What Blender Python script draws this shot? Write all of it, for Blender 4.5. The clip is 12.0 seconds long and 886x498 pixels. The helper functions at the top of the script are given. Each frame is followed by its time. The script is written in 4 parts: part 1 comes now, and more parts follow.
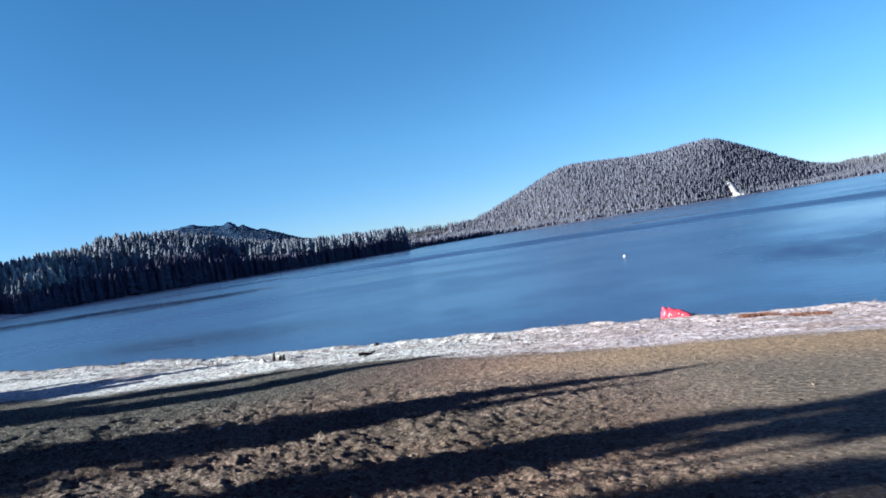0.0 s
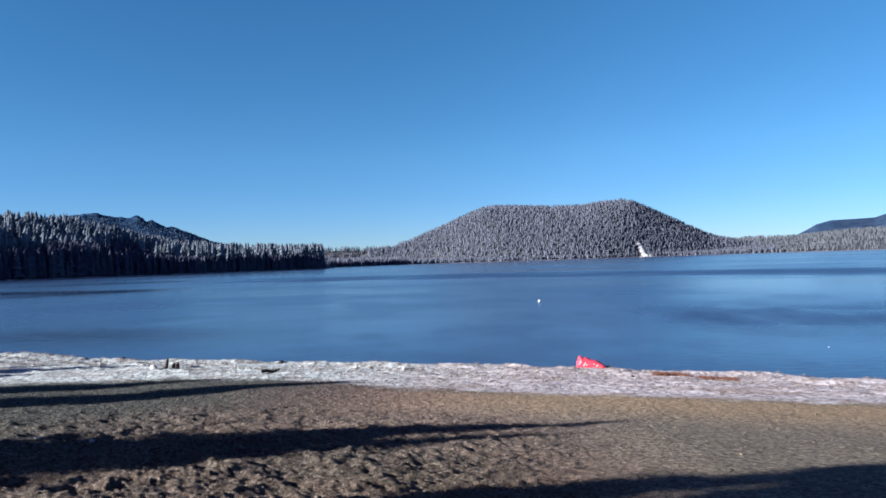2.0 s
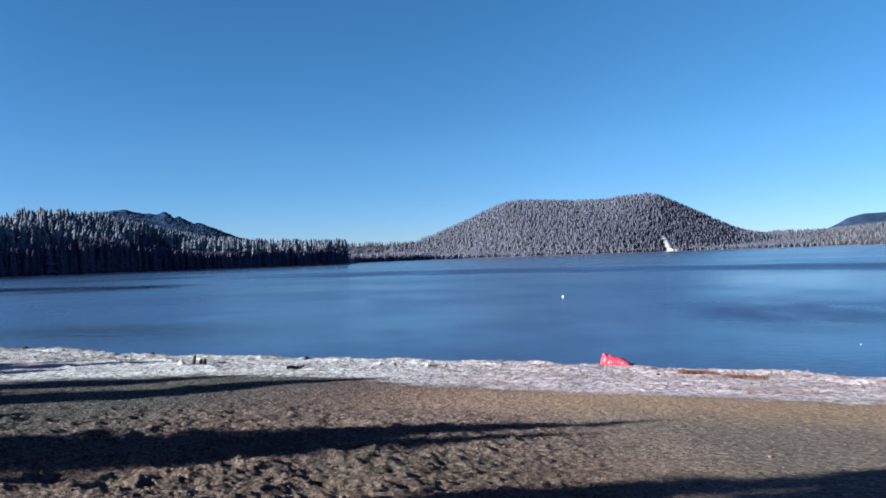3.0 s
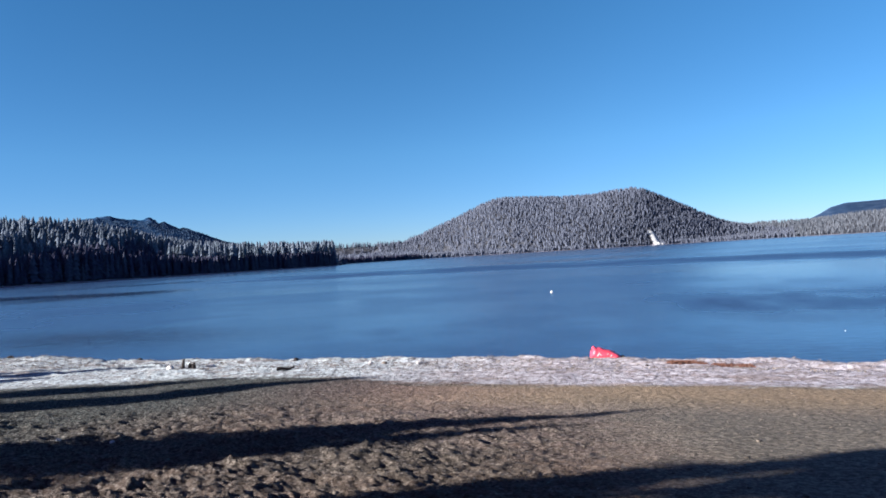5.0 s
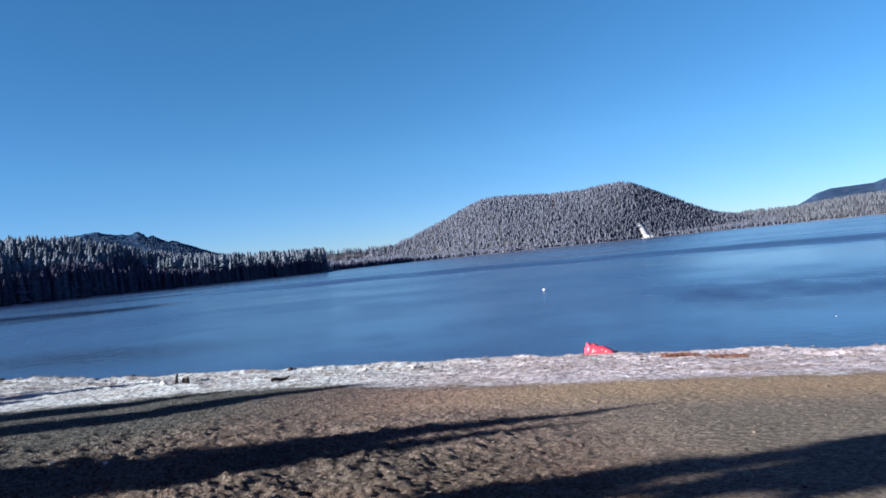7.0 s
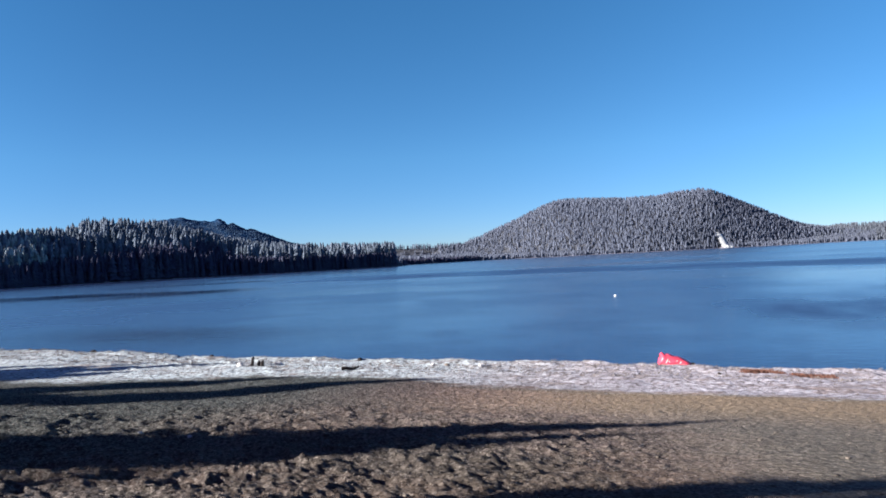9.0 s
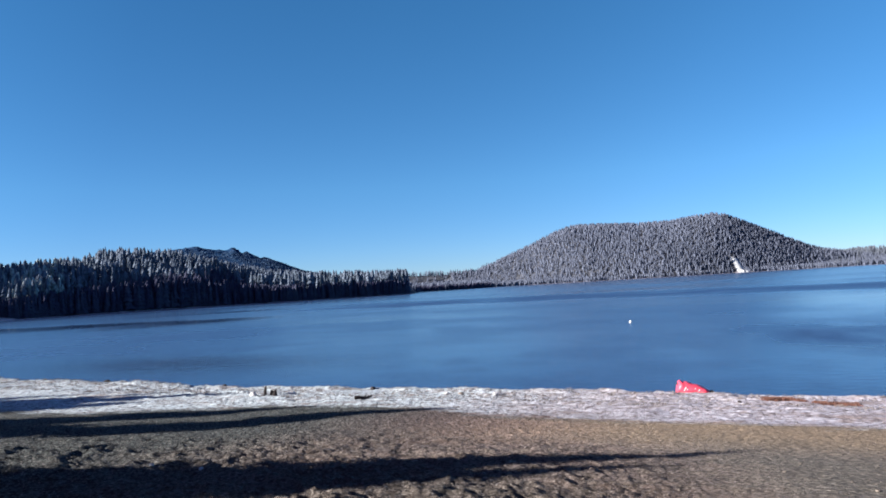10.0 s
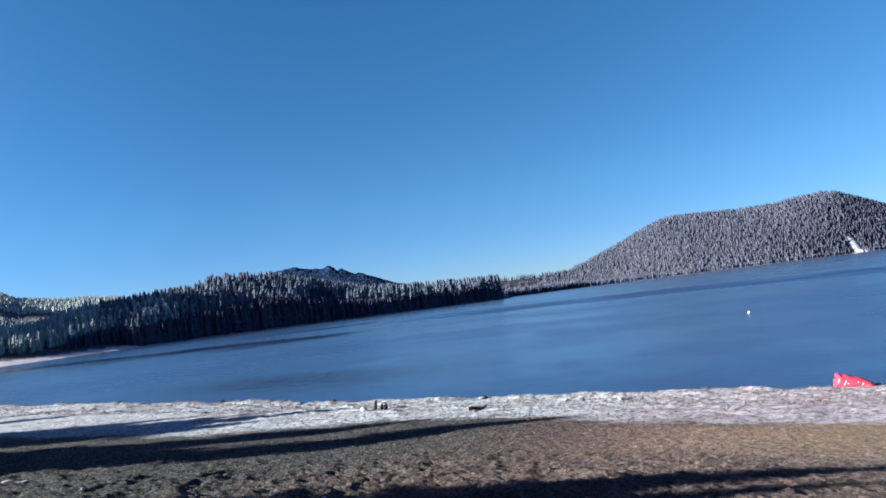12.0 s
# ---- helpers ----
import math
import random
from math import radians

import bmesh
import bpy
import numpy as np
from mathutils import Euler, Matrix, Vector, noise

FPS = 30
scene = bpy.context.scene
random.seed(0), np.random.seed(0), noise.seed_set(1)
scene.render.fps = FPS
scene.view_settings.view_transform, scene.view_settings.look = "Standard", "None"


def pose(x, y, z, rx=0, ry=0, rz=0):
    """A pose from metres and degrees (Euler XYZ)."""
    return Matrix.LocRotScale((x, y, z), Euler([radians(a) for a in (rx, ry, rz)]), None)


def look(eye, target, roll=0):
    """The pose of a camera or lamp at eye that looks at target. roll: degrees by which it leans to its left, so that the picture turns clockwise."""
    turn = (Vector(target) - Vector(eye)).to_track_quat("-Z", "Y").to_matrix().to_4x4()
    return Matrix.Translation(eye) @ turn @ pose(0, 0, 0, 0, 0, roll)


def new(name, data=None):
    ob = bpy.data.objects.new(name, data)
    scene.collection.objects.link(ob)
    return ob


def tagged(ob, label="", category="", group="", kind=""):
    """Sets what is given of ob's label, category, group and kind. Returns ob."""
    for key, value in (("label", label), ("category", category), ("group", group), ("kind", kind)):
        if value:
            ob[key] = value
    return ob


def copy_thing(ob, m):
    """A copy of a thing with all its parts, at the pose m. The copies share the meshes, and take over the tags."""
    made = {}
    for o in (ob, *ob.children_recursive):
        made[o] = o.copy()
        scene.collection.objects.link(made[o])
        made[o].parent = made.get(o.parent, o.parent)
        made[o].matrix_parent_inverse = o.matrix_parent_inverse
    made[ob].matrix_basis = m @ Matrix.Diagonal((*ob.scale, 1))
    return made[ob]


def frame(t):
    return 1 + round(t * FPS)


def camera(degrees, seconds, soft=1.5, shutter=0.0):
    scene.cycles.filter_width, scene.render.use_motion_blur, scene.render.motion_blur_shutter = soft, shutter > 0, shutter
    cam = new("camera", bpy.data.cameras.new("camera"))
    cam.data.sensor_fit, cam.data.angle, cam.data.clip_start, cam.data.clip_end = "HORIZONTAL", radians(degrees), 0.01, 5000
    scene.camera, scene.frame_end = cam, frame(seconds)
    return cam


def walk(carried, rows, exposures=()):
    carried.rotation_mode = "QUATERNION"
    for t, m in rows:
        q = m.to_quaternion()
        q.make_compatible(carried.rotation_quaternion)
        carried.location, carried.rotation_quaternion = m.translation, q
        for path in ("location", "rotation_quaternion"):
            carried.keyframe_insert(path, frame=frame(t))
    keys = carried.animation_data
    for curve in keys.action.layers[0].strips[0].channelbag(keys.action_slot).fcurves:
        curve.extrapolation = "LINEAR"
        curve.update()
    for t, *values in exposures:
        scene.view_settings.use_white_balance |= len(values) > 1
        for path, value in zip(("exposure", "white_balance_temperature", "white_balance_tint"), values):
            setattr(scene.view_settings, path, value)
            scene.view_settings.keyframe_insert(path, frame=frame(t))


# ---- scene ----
EXPOSURE = 1.66
cam = camera(69.36, 12.0, soft=1.7)

# seconds, x, y, z, yaw, pitch, roll
PATH = [
    (0, 0.367, -0.636, 3.533, 9.23, -0.71, 9.14),
    (0.2, 0.341, -0.558, 3.525, 7.22, 0.79, 8.58),
    (0.3, 0.329, -0.519, 3.521, 6.80, -0.69, 8.48),
    (0.4, 0.316, -0.480, 3.517, 5.46, -0.49, 7.91),
    (0.5, 0.303, -0.441, 3.513, 2.87, 0.58, 6.86),
    (0.7, 0.246, -0.333, 3.483, 0.06, 0.54, 5.29),
    (0.8, 0.217, -0.279, 3.468, -0.86, 1.68, 3.79),
    (0.9, 0.188, -0.225, 3.453, -0.05, 0.10, 4.30),
    (1, 0.167, -0.245, 3.499, -3.71, 0.94, 2.81),
    (1.2, 0.131, -0.201, 3.500, -4.85, 0.76, 1.16),
    (1.3, 0.112, -0.178, 3.500, -3.95, 0.51, 0.78),
    (1.5, 0.076, -0.134, 3.501, -1.78, -0.49, 1.71),
    (1.7, 0.066, -0.102, 3.497, -0.68, 0.35, 1.67),
    (2, 0.050, -0.055, 3.490, 1.81, 1.10, 1.82),
    (2.2, 0.052, -0.052, 3.491, 3.14, 0.57, 2.07),
    (2.5, 0.056, -0.048, 3.492, 3.94, 0.21, 2.97),
    (2.7, 0.048, -0.048, 3.547, 3.91, 0.51, 1.86),
    (4.5, 0.085, -0.092, 3.513, 3.14, 1.05, 3.34),
    (5, 0.057, -0.069, 3.499, 2.81, 0.58, 3.36),
    (5.5, 0.053, -0.047, 3.492, 3.57, 0.42, 4.20),
    (6, 0.057, -0.037, 3.507, 2.39, -0.00, 5.42),
    (6.5, 0.048, -0.038, 3.505, 3.06, -0.09, 6.84),
    (6.7, 0.095, -0.033, 3.516, 1.84, 0.52, 6.07),
    (8.3, -0.017, -0.037, 3.542, 5.36, 0.87, 2.35),
    (8.5, 0.007, -0.057, 3.536, 6.21, 0.87, 2.41),
    (9, -0.049, -0.039, 3.524, 8.15, 1.02, 2.96),
    (9.5, -0.062, -0.021, 3.535, 10.08, 1.17, 3.01),
    (9.7, -0.062, -0.006, 3.536, 10.33, 1.88, 3.23),
    (10, -0.061, 0.016, 3.537, 9.30, 3.49, 3.37),
    (10.2, -0.068, 0.093, 3.535, 6.70, 4.52, 1.70),
    (10.5, -0.078, 0.208, 3.533, 4.63, 4.31, 4.27),
    (10.7, -0.121, 0.313, 3.524, 3.38, 2.69, 4.51),
    (10.8, -0.143, 0.365, 3.519, 3.49, 2.57, 4.81),
    (11, -0.186, 0.470, 3.510, 3.48, 1.90, 2.80),
    (11.2, -0.348, 0.560, 3.494, 2.88, 3.21, 1.52),
    (11.5, -0.591, 0.696, 3.471, 8.98, 4.69, 3.06),
    (11.7, -0.642, 0.802, 3.475, 12.92, 4.21, 3.73),
    (11.8, -0.667, 0.856, 3.476, 15.13, 3.66, 4.91),
    (12, -0.718, 0.962, 3.480, 17.59, 4.80, 7.13),
]
walk(cam, [(t, pose(x, y, z, 90 + pitch, roll, yaw)) for t, x, y, z, yaw, pitch, roll in PATH],
     exposures=[(t, EXPOSURE + stops, kelvin, tint) for t, stops, kelvin, tint in (
         (0.0, 0.28, 6620, 7), (0.5, 0.16, 6520, 9), (1.0, 0.0, 6500, 10), (2.0, -0.02, 6500, 10), (4.5, 0.03, 6500, 11), (9.5, 0.06, 6500, 11), (10.0, 0.06, 6450, 11), (10.5, -0.05, 6400, 11), (11.5, -0.04, 6380, 11), (12.0, 0.02, 6420, 11))])

# ---------------------------------------------------------------- sky and sun
SUN_AZ = 18.0       # the light travels this many degrees from +x towards +y
SUN_EL = 18.0
LIGHT = Vector((math.cos(radians(SUN_AZ)), math.sin(radians(SUN_AZ)), 0))

world = bpy.data.worlds.new("sky")
scene.world = world
world.use_nodes = True
wn = world.node_tree.nodes
sky = wn.new("ShaderNodeTexSky")
sky.sky_type = "NISHITA"
sky.sun_disc = False
sky.sun_elevation = radians(SUN_EL)
sky.sun_rotation = math.atan2(-LIGHT.x, -LIGHT.y)
sky.altitude = 2600
sky.air_density = 0.9
sky.dust_density = 0.0
sky.ozone_density = 3.0
wn["Background"].inputs["Strength"].default_value = 0.051
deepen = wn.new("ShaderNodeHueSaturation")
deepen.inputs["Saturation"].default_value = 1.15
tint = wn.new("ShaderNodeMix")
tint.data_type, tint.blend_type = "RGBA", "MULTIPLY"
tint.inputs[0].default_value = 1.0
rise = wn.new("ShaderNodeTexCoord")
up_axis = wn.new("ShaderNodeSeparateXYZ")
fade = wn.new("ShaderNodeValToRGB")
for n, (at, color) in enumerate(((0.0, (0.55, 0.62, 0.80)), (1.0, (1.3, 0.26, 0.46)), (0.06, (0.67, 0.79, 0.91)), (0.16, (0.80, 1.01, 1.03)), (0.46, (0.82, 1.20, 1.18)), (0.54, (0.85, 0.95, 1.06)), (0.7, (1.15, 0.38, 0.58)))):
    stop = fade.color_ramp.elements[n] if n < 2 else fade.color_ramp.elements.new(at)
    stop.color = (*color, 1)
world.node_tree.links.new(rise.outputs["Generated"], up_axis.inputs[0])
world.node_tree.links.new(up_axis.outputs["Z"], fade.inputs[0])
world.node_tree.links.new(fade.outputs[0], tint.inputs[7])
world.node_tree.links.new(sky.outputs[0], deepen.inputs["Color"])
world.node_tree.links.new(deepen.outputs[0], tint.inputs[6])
# the sky warms towards the low sun
toward = wn.new("ShaderNodeVectorMath")
toward.operation = "DOT_PRODUCT"
toward.inputs[1].default_value = (-LIGHT.x * 0.95, -LIGHT.y * 0.95, 0.31)
glow = wn.new("ShaderNodeValToRGB")
for n, (at, color) in enumerate(((0.1, (1.0, 1.0, 1.0)), (0.95, (1.9, 0.95, 0.85)), (0.3, (1.1, 1.07, 1.06)), (0.52, (1.01, 1.0, 1.0)), (0.68, (0.88, 0.88, 0.9)), (0.78, (0.9, 0.9, 0.9)))):
    stop = glow.color_ramp.elements[n] if n < 2 else glow.color_ramp.elements.new(at)
    stop.position, stop.color = at, (*color, 1)
half = wn.new("ShaderNodeMath")
half.operation = "MULTIPLY_ADD"
half.inputs[1].default_value = half.inputs[2].default_value = 0.5
warmth = wn.new("ShaderNodeMix")
warmth.data_type, warmth.blend_type = "RGBA", "MULTIPLY"
warmth.inputs[0].default_value = 1.0
world.node_tree.links.new(rise.outputs["Generated"], toward.inputs[0])
world.node_tree.links.new(toward.outputs["Value"], half.inputs[0])
world.node_tree.links.new(half.outputs[0], glow.inputs[0])
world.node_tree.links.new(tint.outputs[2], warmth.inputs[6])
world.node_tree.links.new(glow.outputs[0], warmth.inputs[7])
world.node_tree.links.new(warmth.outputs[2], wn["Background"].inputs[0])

sun = new("sun", bpy.data.lights.new("sun", "SUN"))
sun.data.energy = 5.0
sun.data.angle = radians(0.3)
sun.data.color = (1.0, 0.94, 0.87)
sun.matrix_world = look((0, 0, 60), (LIGHT.x * 50, LIGHT.y * 50, 60 - 50 * math.tan(radians(SUN_EL))))


# ---------------------------------------------------------------- materials
def shader(name, rough=0.9, spec=0.3):
    m = bpy.data.materials.new(name)
    m.use_nodes = True
    nt = m.node_tree
    b = nt.nodes["Principled BSDF"]
    b.inputs["Roughness"].default_value = rough
    b.inputs["Specular IOR Level"].default_value = spec
    return m, nt, b


def node(nt, kind, **values):
    n = nt.nodes.new(kind)
    for key, value in values.items():
        n.inputs[key.replace("_", " ")].default_value = value
    return n


def coords(nt, kind="Object", scale=(1, 1, 1), rot=0.0):
    tc = nt.nodes.new("ShaderNodeTexCoord")
    mp = nt.nodes.new("ShaderNodeMapping")
    mp.inputs["Scale"].default_value = scale
    mp.inputs["Rotation"].default_value = (0, 0, rot)
    nt.links.new(tc.outputs[kind], mp.inputs[0])
    return mp.outputs[0]


def noise_tex(nt, vec, scale, detail=4.0, rough=0.6, dist=0.0):
    n = node(nt, "ShaderNodeTexNoise", Scale=scale, Detail=detail, Roughness=rough, Distortion=dist)
    nt.links.new(vec, n.inputs["Vector"])
    return n.outputs["Fac"]


def ramp(nt, fac, stops):
    r = nt.nodes.new("ShaderNodeValToRGB")
    el = r.color_ramp.elements
    while len(el) < len(stops):
        el.new(0.5)
    for e, (p, c) in zip(el, stops):
        e.position = p
        e.color = (*c, 1) if len(c) == 3 else c
    nt.links.new(fac, r.inputs[0])
    return r.outputs[0]


def mix(nt, fac, a, b, blend="MIX"):
    m = nt.nodes.new("ShaderNodeMix")
    m.data_type = "RGBA"
    m.blend_type = blend
    for sock, v in ((m.inputs[0], fac), (m.inputs[6], a), (m.inputs[7], b)):
        if hasattr(v, "links"):
            nt.links.new(v, sock)
        elif isinstance(v, tuple):
            sock.default_value = (*v, 1)
        else:
            sock.default_value = v
    return m.outputs[2]


def bump(nt, b, height, strength, distance):
    n = node(nt, "ShaderNodeBump", Strength=strength, Distance=distance)
    nt.links.new(height, n.inputs["Height"])
    nt.links.new(n.outputs[0], b.inputs["Normal"])


def attribute(nt, name):
    a = nt.nodes.new("ShaderNodeAttribute")
    a.attribute_name = name
    return a.outputs["Fac"]


def ground_material():
    m, nt, b = shader("beach_sand", 0.95, 0.2)
    v = coords(nt)
    grain = noise_tex(nt, v, 17, 6, 0.75)
    mid = noise_tex(nt, v, 3.2, 5, 0.65)
    wide = noise_tex(nt, coords(nt, scale=(0.25, 1, 1), rot=0.29), 0.5, 3)
    sand = ramp(nt, grain, [(0.40, (0.070, 0.054, 0.050)), (0.49, (0.20, 0.158, 0.145)), (0.58, (0.40, 0.315, 0.29))])
    warm = mix(nt, ramp(nt, wide, [(0.45, (0, 0, 0)), (0.6, (0.45, 0.45, 0.45))]), sand, (0.33, 0.21, 0.155))
    olive = mix(nt, ramp(nt, mid, [(0.46, (0, 0, 0)), (0.58, (0.3, 0.3, 0.3))]), warm, (0.21, 0.185, 0.145))
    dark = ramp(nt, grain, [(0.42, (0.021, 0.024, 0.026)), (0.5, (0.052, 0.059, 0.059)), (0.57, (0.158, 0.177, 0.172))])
    streak = noise_tex(nt, coords(nt, scale=(0.25, 2.2, 1), rot=0.29), 1.6, 5, 0.65)
    olive = mix(nt, ramp(nt, streak, [(0.48, (0, 0, 0)), (0.62, (0.5, 0.5, 0.5))]), olive, (0.15, 0.105, 0.095))
    rusty = ramp(nt, grain, [(0.42, (0.112, 0.068, 0.060)), (0.57, (0.385, 0.255, 0.23))])
    olive = mix(nt, attribute(nt, "rust"), olive, rusty)
    # Darker, cooler sand, mostly on the left and along the frost edge.
    olive = mix(nt, attribute(nt, "cool"), olive, dark)
    pale = ramp(nt, grain, [(0.42, (0.160, 0.120, 0.080)), (0.58, (0.285, 0.215, 0.142))])
    wet = mix(nt, attribute(nt, "gold"), olive, pale)
    mossy = ramp(nt, grain, [(0.42, (0.068, 0.064, 0.056)), (0.5, (0.103, 0.095, 0.081)), (0.58, (0.16, 0.148, 0.126))])
    wet = mix(nt, attribute(nt, "grey"), wet, mossy)
    bits = noise_tex(nt, coords(nt, scale=(0.6, 1, 1), rot=0.29), 38, 3, 0.6)
    loose = wet
    loose = mix(nt, ramp(nt, bits, [(0.36, (0.75, 0.75, 0.75)), (0.42, (0, 0, 0))]), loose, (0.03, 0.026, 0.026))
    loose = mix(nt, ramp(nt, bits, [(0.60, (0, 0, 0)), (0.66, (0.7, 0.7, 0.7))]), loose, (0.5, 0.45, 0.42))
    wet = mix(nt, ramp(nt, attribute(nt, "packed"), [(0.0, (0, 0, 0)), (1.0, (0.7, 0.7, 0.7))]), loose, wet)
    icy = ramp(nt, noise_tex(nt, v, 7, 6, 0.7), [(0.38, (0.12, 0.097, 0.10)), (0.47, (0.33, 0.31, 0.345)), (0.6, (0.49, 0.48, 0.545))])
    crisp = ramp(nt, noise_tex(nt, v, 7, 6, 0.7), [(0.38, (0.10, 0.095, 0.10)), (0.46, (0.30, 0.34, 0.372)), (0.58, (0.53, 0.61, 0.66))])
    icy = mix(nt, attribute(nt, "cool"), icy, crisp)
    dirt = ramp(nt, noise_tex(nt, coords(nt, scale=(0.25, 1.6, 1), rot=0.29), 2.2, 6, 0.7), [(0.49, (0, 0, 0)), (0.64, (0.8, 0.8, 0.8))])
    icy = mix(nt, dirt, icy, (0.20, 0.155, 0.145))
    edge = nt.nodes.new("ShaderNodeMath")
    edge.operation = "ADD"
    nt.links.new(attribute(nt, "frost"), edge.inputs[0])
    nt.links.new(noise_tex(nt, coords(nt, scale=(0.5, 1, 1), rot=0.29), 2.4, 6, 0.7), edge.inputs[1])
    mask = ramp(nt, edge.outputs[0], [(0.82, (0, 0, 0)), (1.03, (1, 1, 1))])
    beach = mix(nt, mask, wet, icy)
    soil = ramp(nt, noise_tex(nt, v, 0.12, 6, 0.7), [(0.35, (0.03, 0.032, 0.036)), (0.65, (0.10, 0.108, 0.135))])
    far = mix(nt, attribute(nt, "hill"), beach, soil)
    # The blue of the far rock is air haze painted into its base colour.
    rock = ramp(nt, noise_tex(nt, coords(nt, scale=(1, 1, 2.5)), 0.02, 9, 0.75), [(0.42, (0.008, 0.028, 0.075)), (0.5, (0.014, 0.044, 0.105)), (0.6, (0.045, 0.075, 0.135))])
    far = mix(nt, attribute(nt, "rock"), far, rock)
    pumice = ramp(nt, noise_tex(nt, v, 0.25, 4, 0.7), [(0.4, (0.37, 0.385, 0.395)), (0.6, (0.55, 0.57, 0.58))])
    far = mix(nt, attribute(nt, "scree"), far, pumice)
    nt.links.new(far, b.inputs["Base Color"])
    nt.links.new(mix(nt, attribute(nt, "rock"), (0.2, 0.2, 0.2), (0.0, 0.0, 0.0)), b.inputs["Specular IOR Level"])
    rough = node(nt, "ShaderNodeBump", Distance=0.22)
    flakes = node(nt, "ShaderNodeTexVoronoi", Scale=13.0, Randomness=1.0)
    flakes.feature = "F1"
    nt.links.new(coords(nt, scale=(0.6, 1, 1), rot=0.5), flakes.inputs["Vector"])
    slabs = node(nt, "ShaderNodeBump", Strength=0.9, Distance=0.06)
    slabs.invert = True
    nt.links.new(flakes.outputs["Distance"], slabs.inputs["Height"])
    nt.links.new(slabs.outputs[0], rough.inputs["Normal"])
    nt.links.new(noise_tex(nt, v, 11, 7, 0.75), rough.inputs["Height"])
    firm = mix(nt, attribute(nt, "gold"), ramp(nt, attribute(nt, "frost"), [(0.3, (1, 1, 1)), (0.85, (0.55, 0.55, 0.55))]), (0.35, 0.35, 0.35))
    firm = mix(nt, attribute(nt, "packed"), firm, (0.3, 0.3, 0.3))
    nt.links.new(firm, rough.inputs["Strength"])
    nt.links.new(firm, slabs.inputs["Strength"])
    nt.links.new(rough.outputs[0], b.inputs["Normal"])
    return m


def water_material():
    m, nt, b = shader("lake_water", 0.08, 0.5)
    b.inputs["IOR"].default_value = 1.33
    patch = noise_tex(nt, coords(nt, scale=(0.004, 0.03, 1)), 1.0, 4, 0.55, 0.4)
    dim_reflection = attribute(nt, "dim_reflection")
    calm = attribute(nt, "calm")
    deep = ramp(nt, patch, [(0.35, (0.017, 0.040, 0.108)), (0.7, (0.028, 0.060, 0.140))])
    # The left hill's dark reflection is painted into the base colour as a patch.
    nt.links.new(mix(nt, dim_reflection, deep, (0.02, 0.022, 0.045)), b.inputs["Base Color"])
    r = ramp(nt, patch, [(0.38, (0.14, 0.14, 0.14)), (0.62, (0.20, 0.20, 0.20))])
    wave = noise_tex(nt, coords(nt, scale=(0.7, 1.6, 1), rot=0.25), 2.2, 3, 0.55)
    n = node(nt, "ShaderNodeBump", Strength=1.0, Distance=0.026)
    chop = nt.nodes.new("ShaderNodeMath")
    chop.operation = "MULTIPLY"
    nt.links.new(noise_tex(nt, coords(nt, scale=(0.4, 1.5, 1), rot=0.1), 0.9, 3, 0.6), chop.inputs[0])
    nt.links.new(dim_reflection, chop.inputs[1])
    swell = nt.nodes.new("ShaderNodeMath")
    swell.operation = "MULTIPLY_ADD"
    nt.links.new(chop.outputs[0], swell.inputs[0])
    swell.inputs[1].default_value = 9.0
    nt.links.new(wave, swell.inputs[2])
    nt.links.new(swell.outputs[0], n.inputs["Height"])
    reach = nt.nodes.new("ShaderNodeMath")
    reach.operation = "MULTIPLY_ADD"
    nt.links.new(attribute(nt, "ruffled"), reach.inputs[0])
    reach.inputs[1].default_value = 0.035
    reach.inputs[2].default_value = 0.014
    nt.links.new(reach.outputs[0], n.inputs["Distance"])
    amount = ramp(nt, patch, [(0.36, (0.5, 0.5, 0.5)), (0.6, (1, 1, 1))])
    rough = nt.nodes.new("ShaderNodeMath")
    rough.operation = "SUBTRACT"
    rough.inputs[0].default_value = 1.0
    nt.links.new(calm, rough.inputs[1])
    still = nt.nodes.new("ShaderNodeMath")
    still.operation = "MULTIPLY"
    nt.links.new(rough.outputs[0], still.inputs[0])
    nt.links.new(amount, still.inputs[1])
    nt.links.new(still.outputs[0], n.inputs["Strength"])
    gloss = nt.nodes.new("ShaderNodeMath")
    gloss.operation = "MULTIPLY_ADD"
    nt.links.new(attribute(nt, "ruffled"), gloss.inputs[0])
    gloss.inputs[1].default_value = 0.11
    nt.links.new(mix(nt, dim_reflection, mix(nt, calm, r, (0.03, 0.03, 0.03)), (0.04, 0.04, 0.04)), gloss.inputs[2])
    nt.links.new(gloss.outputs[0], b.inputs["Roughness"])
    nt.links.new(n.outputs[0], b.inputs["Normal"])
    return m


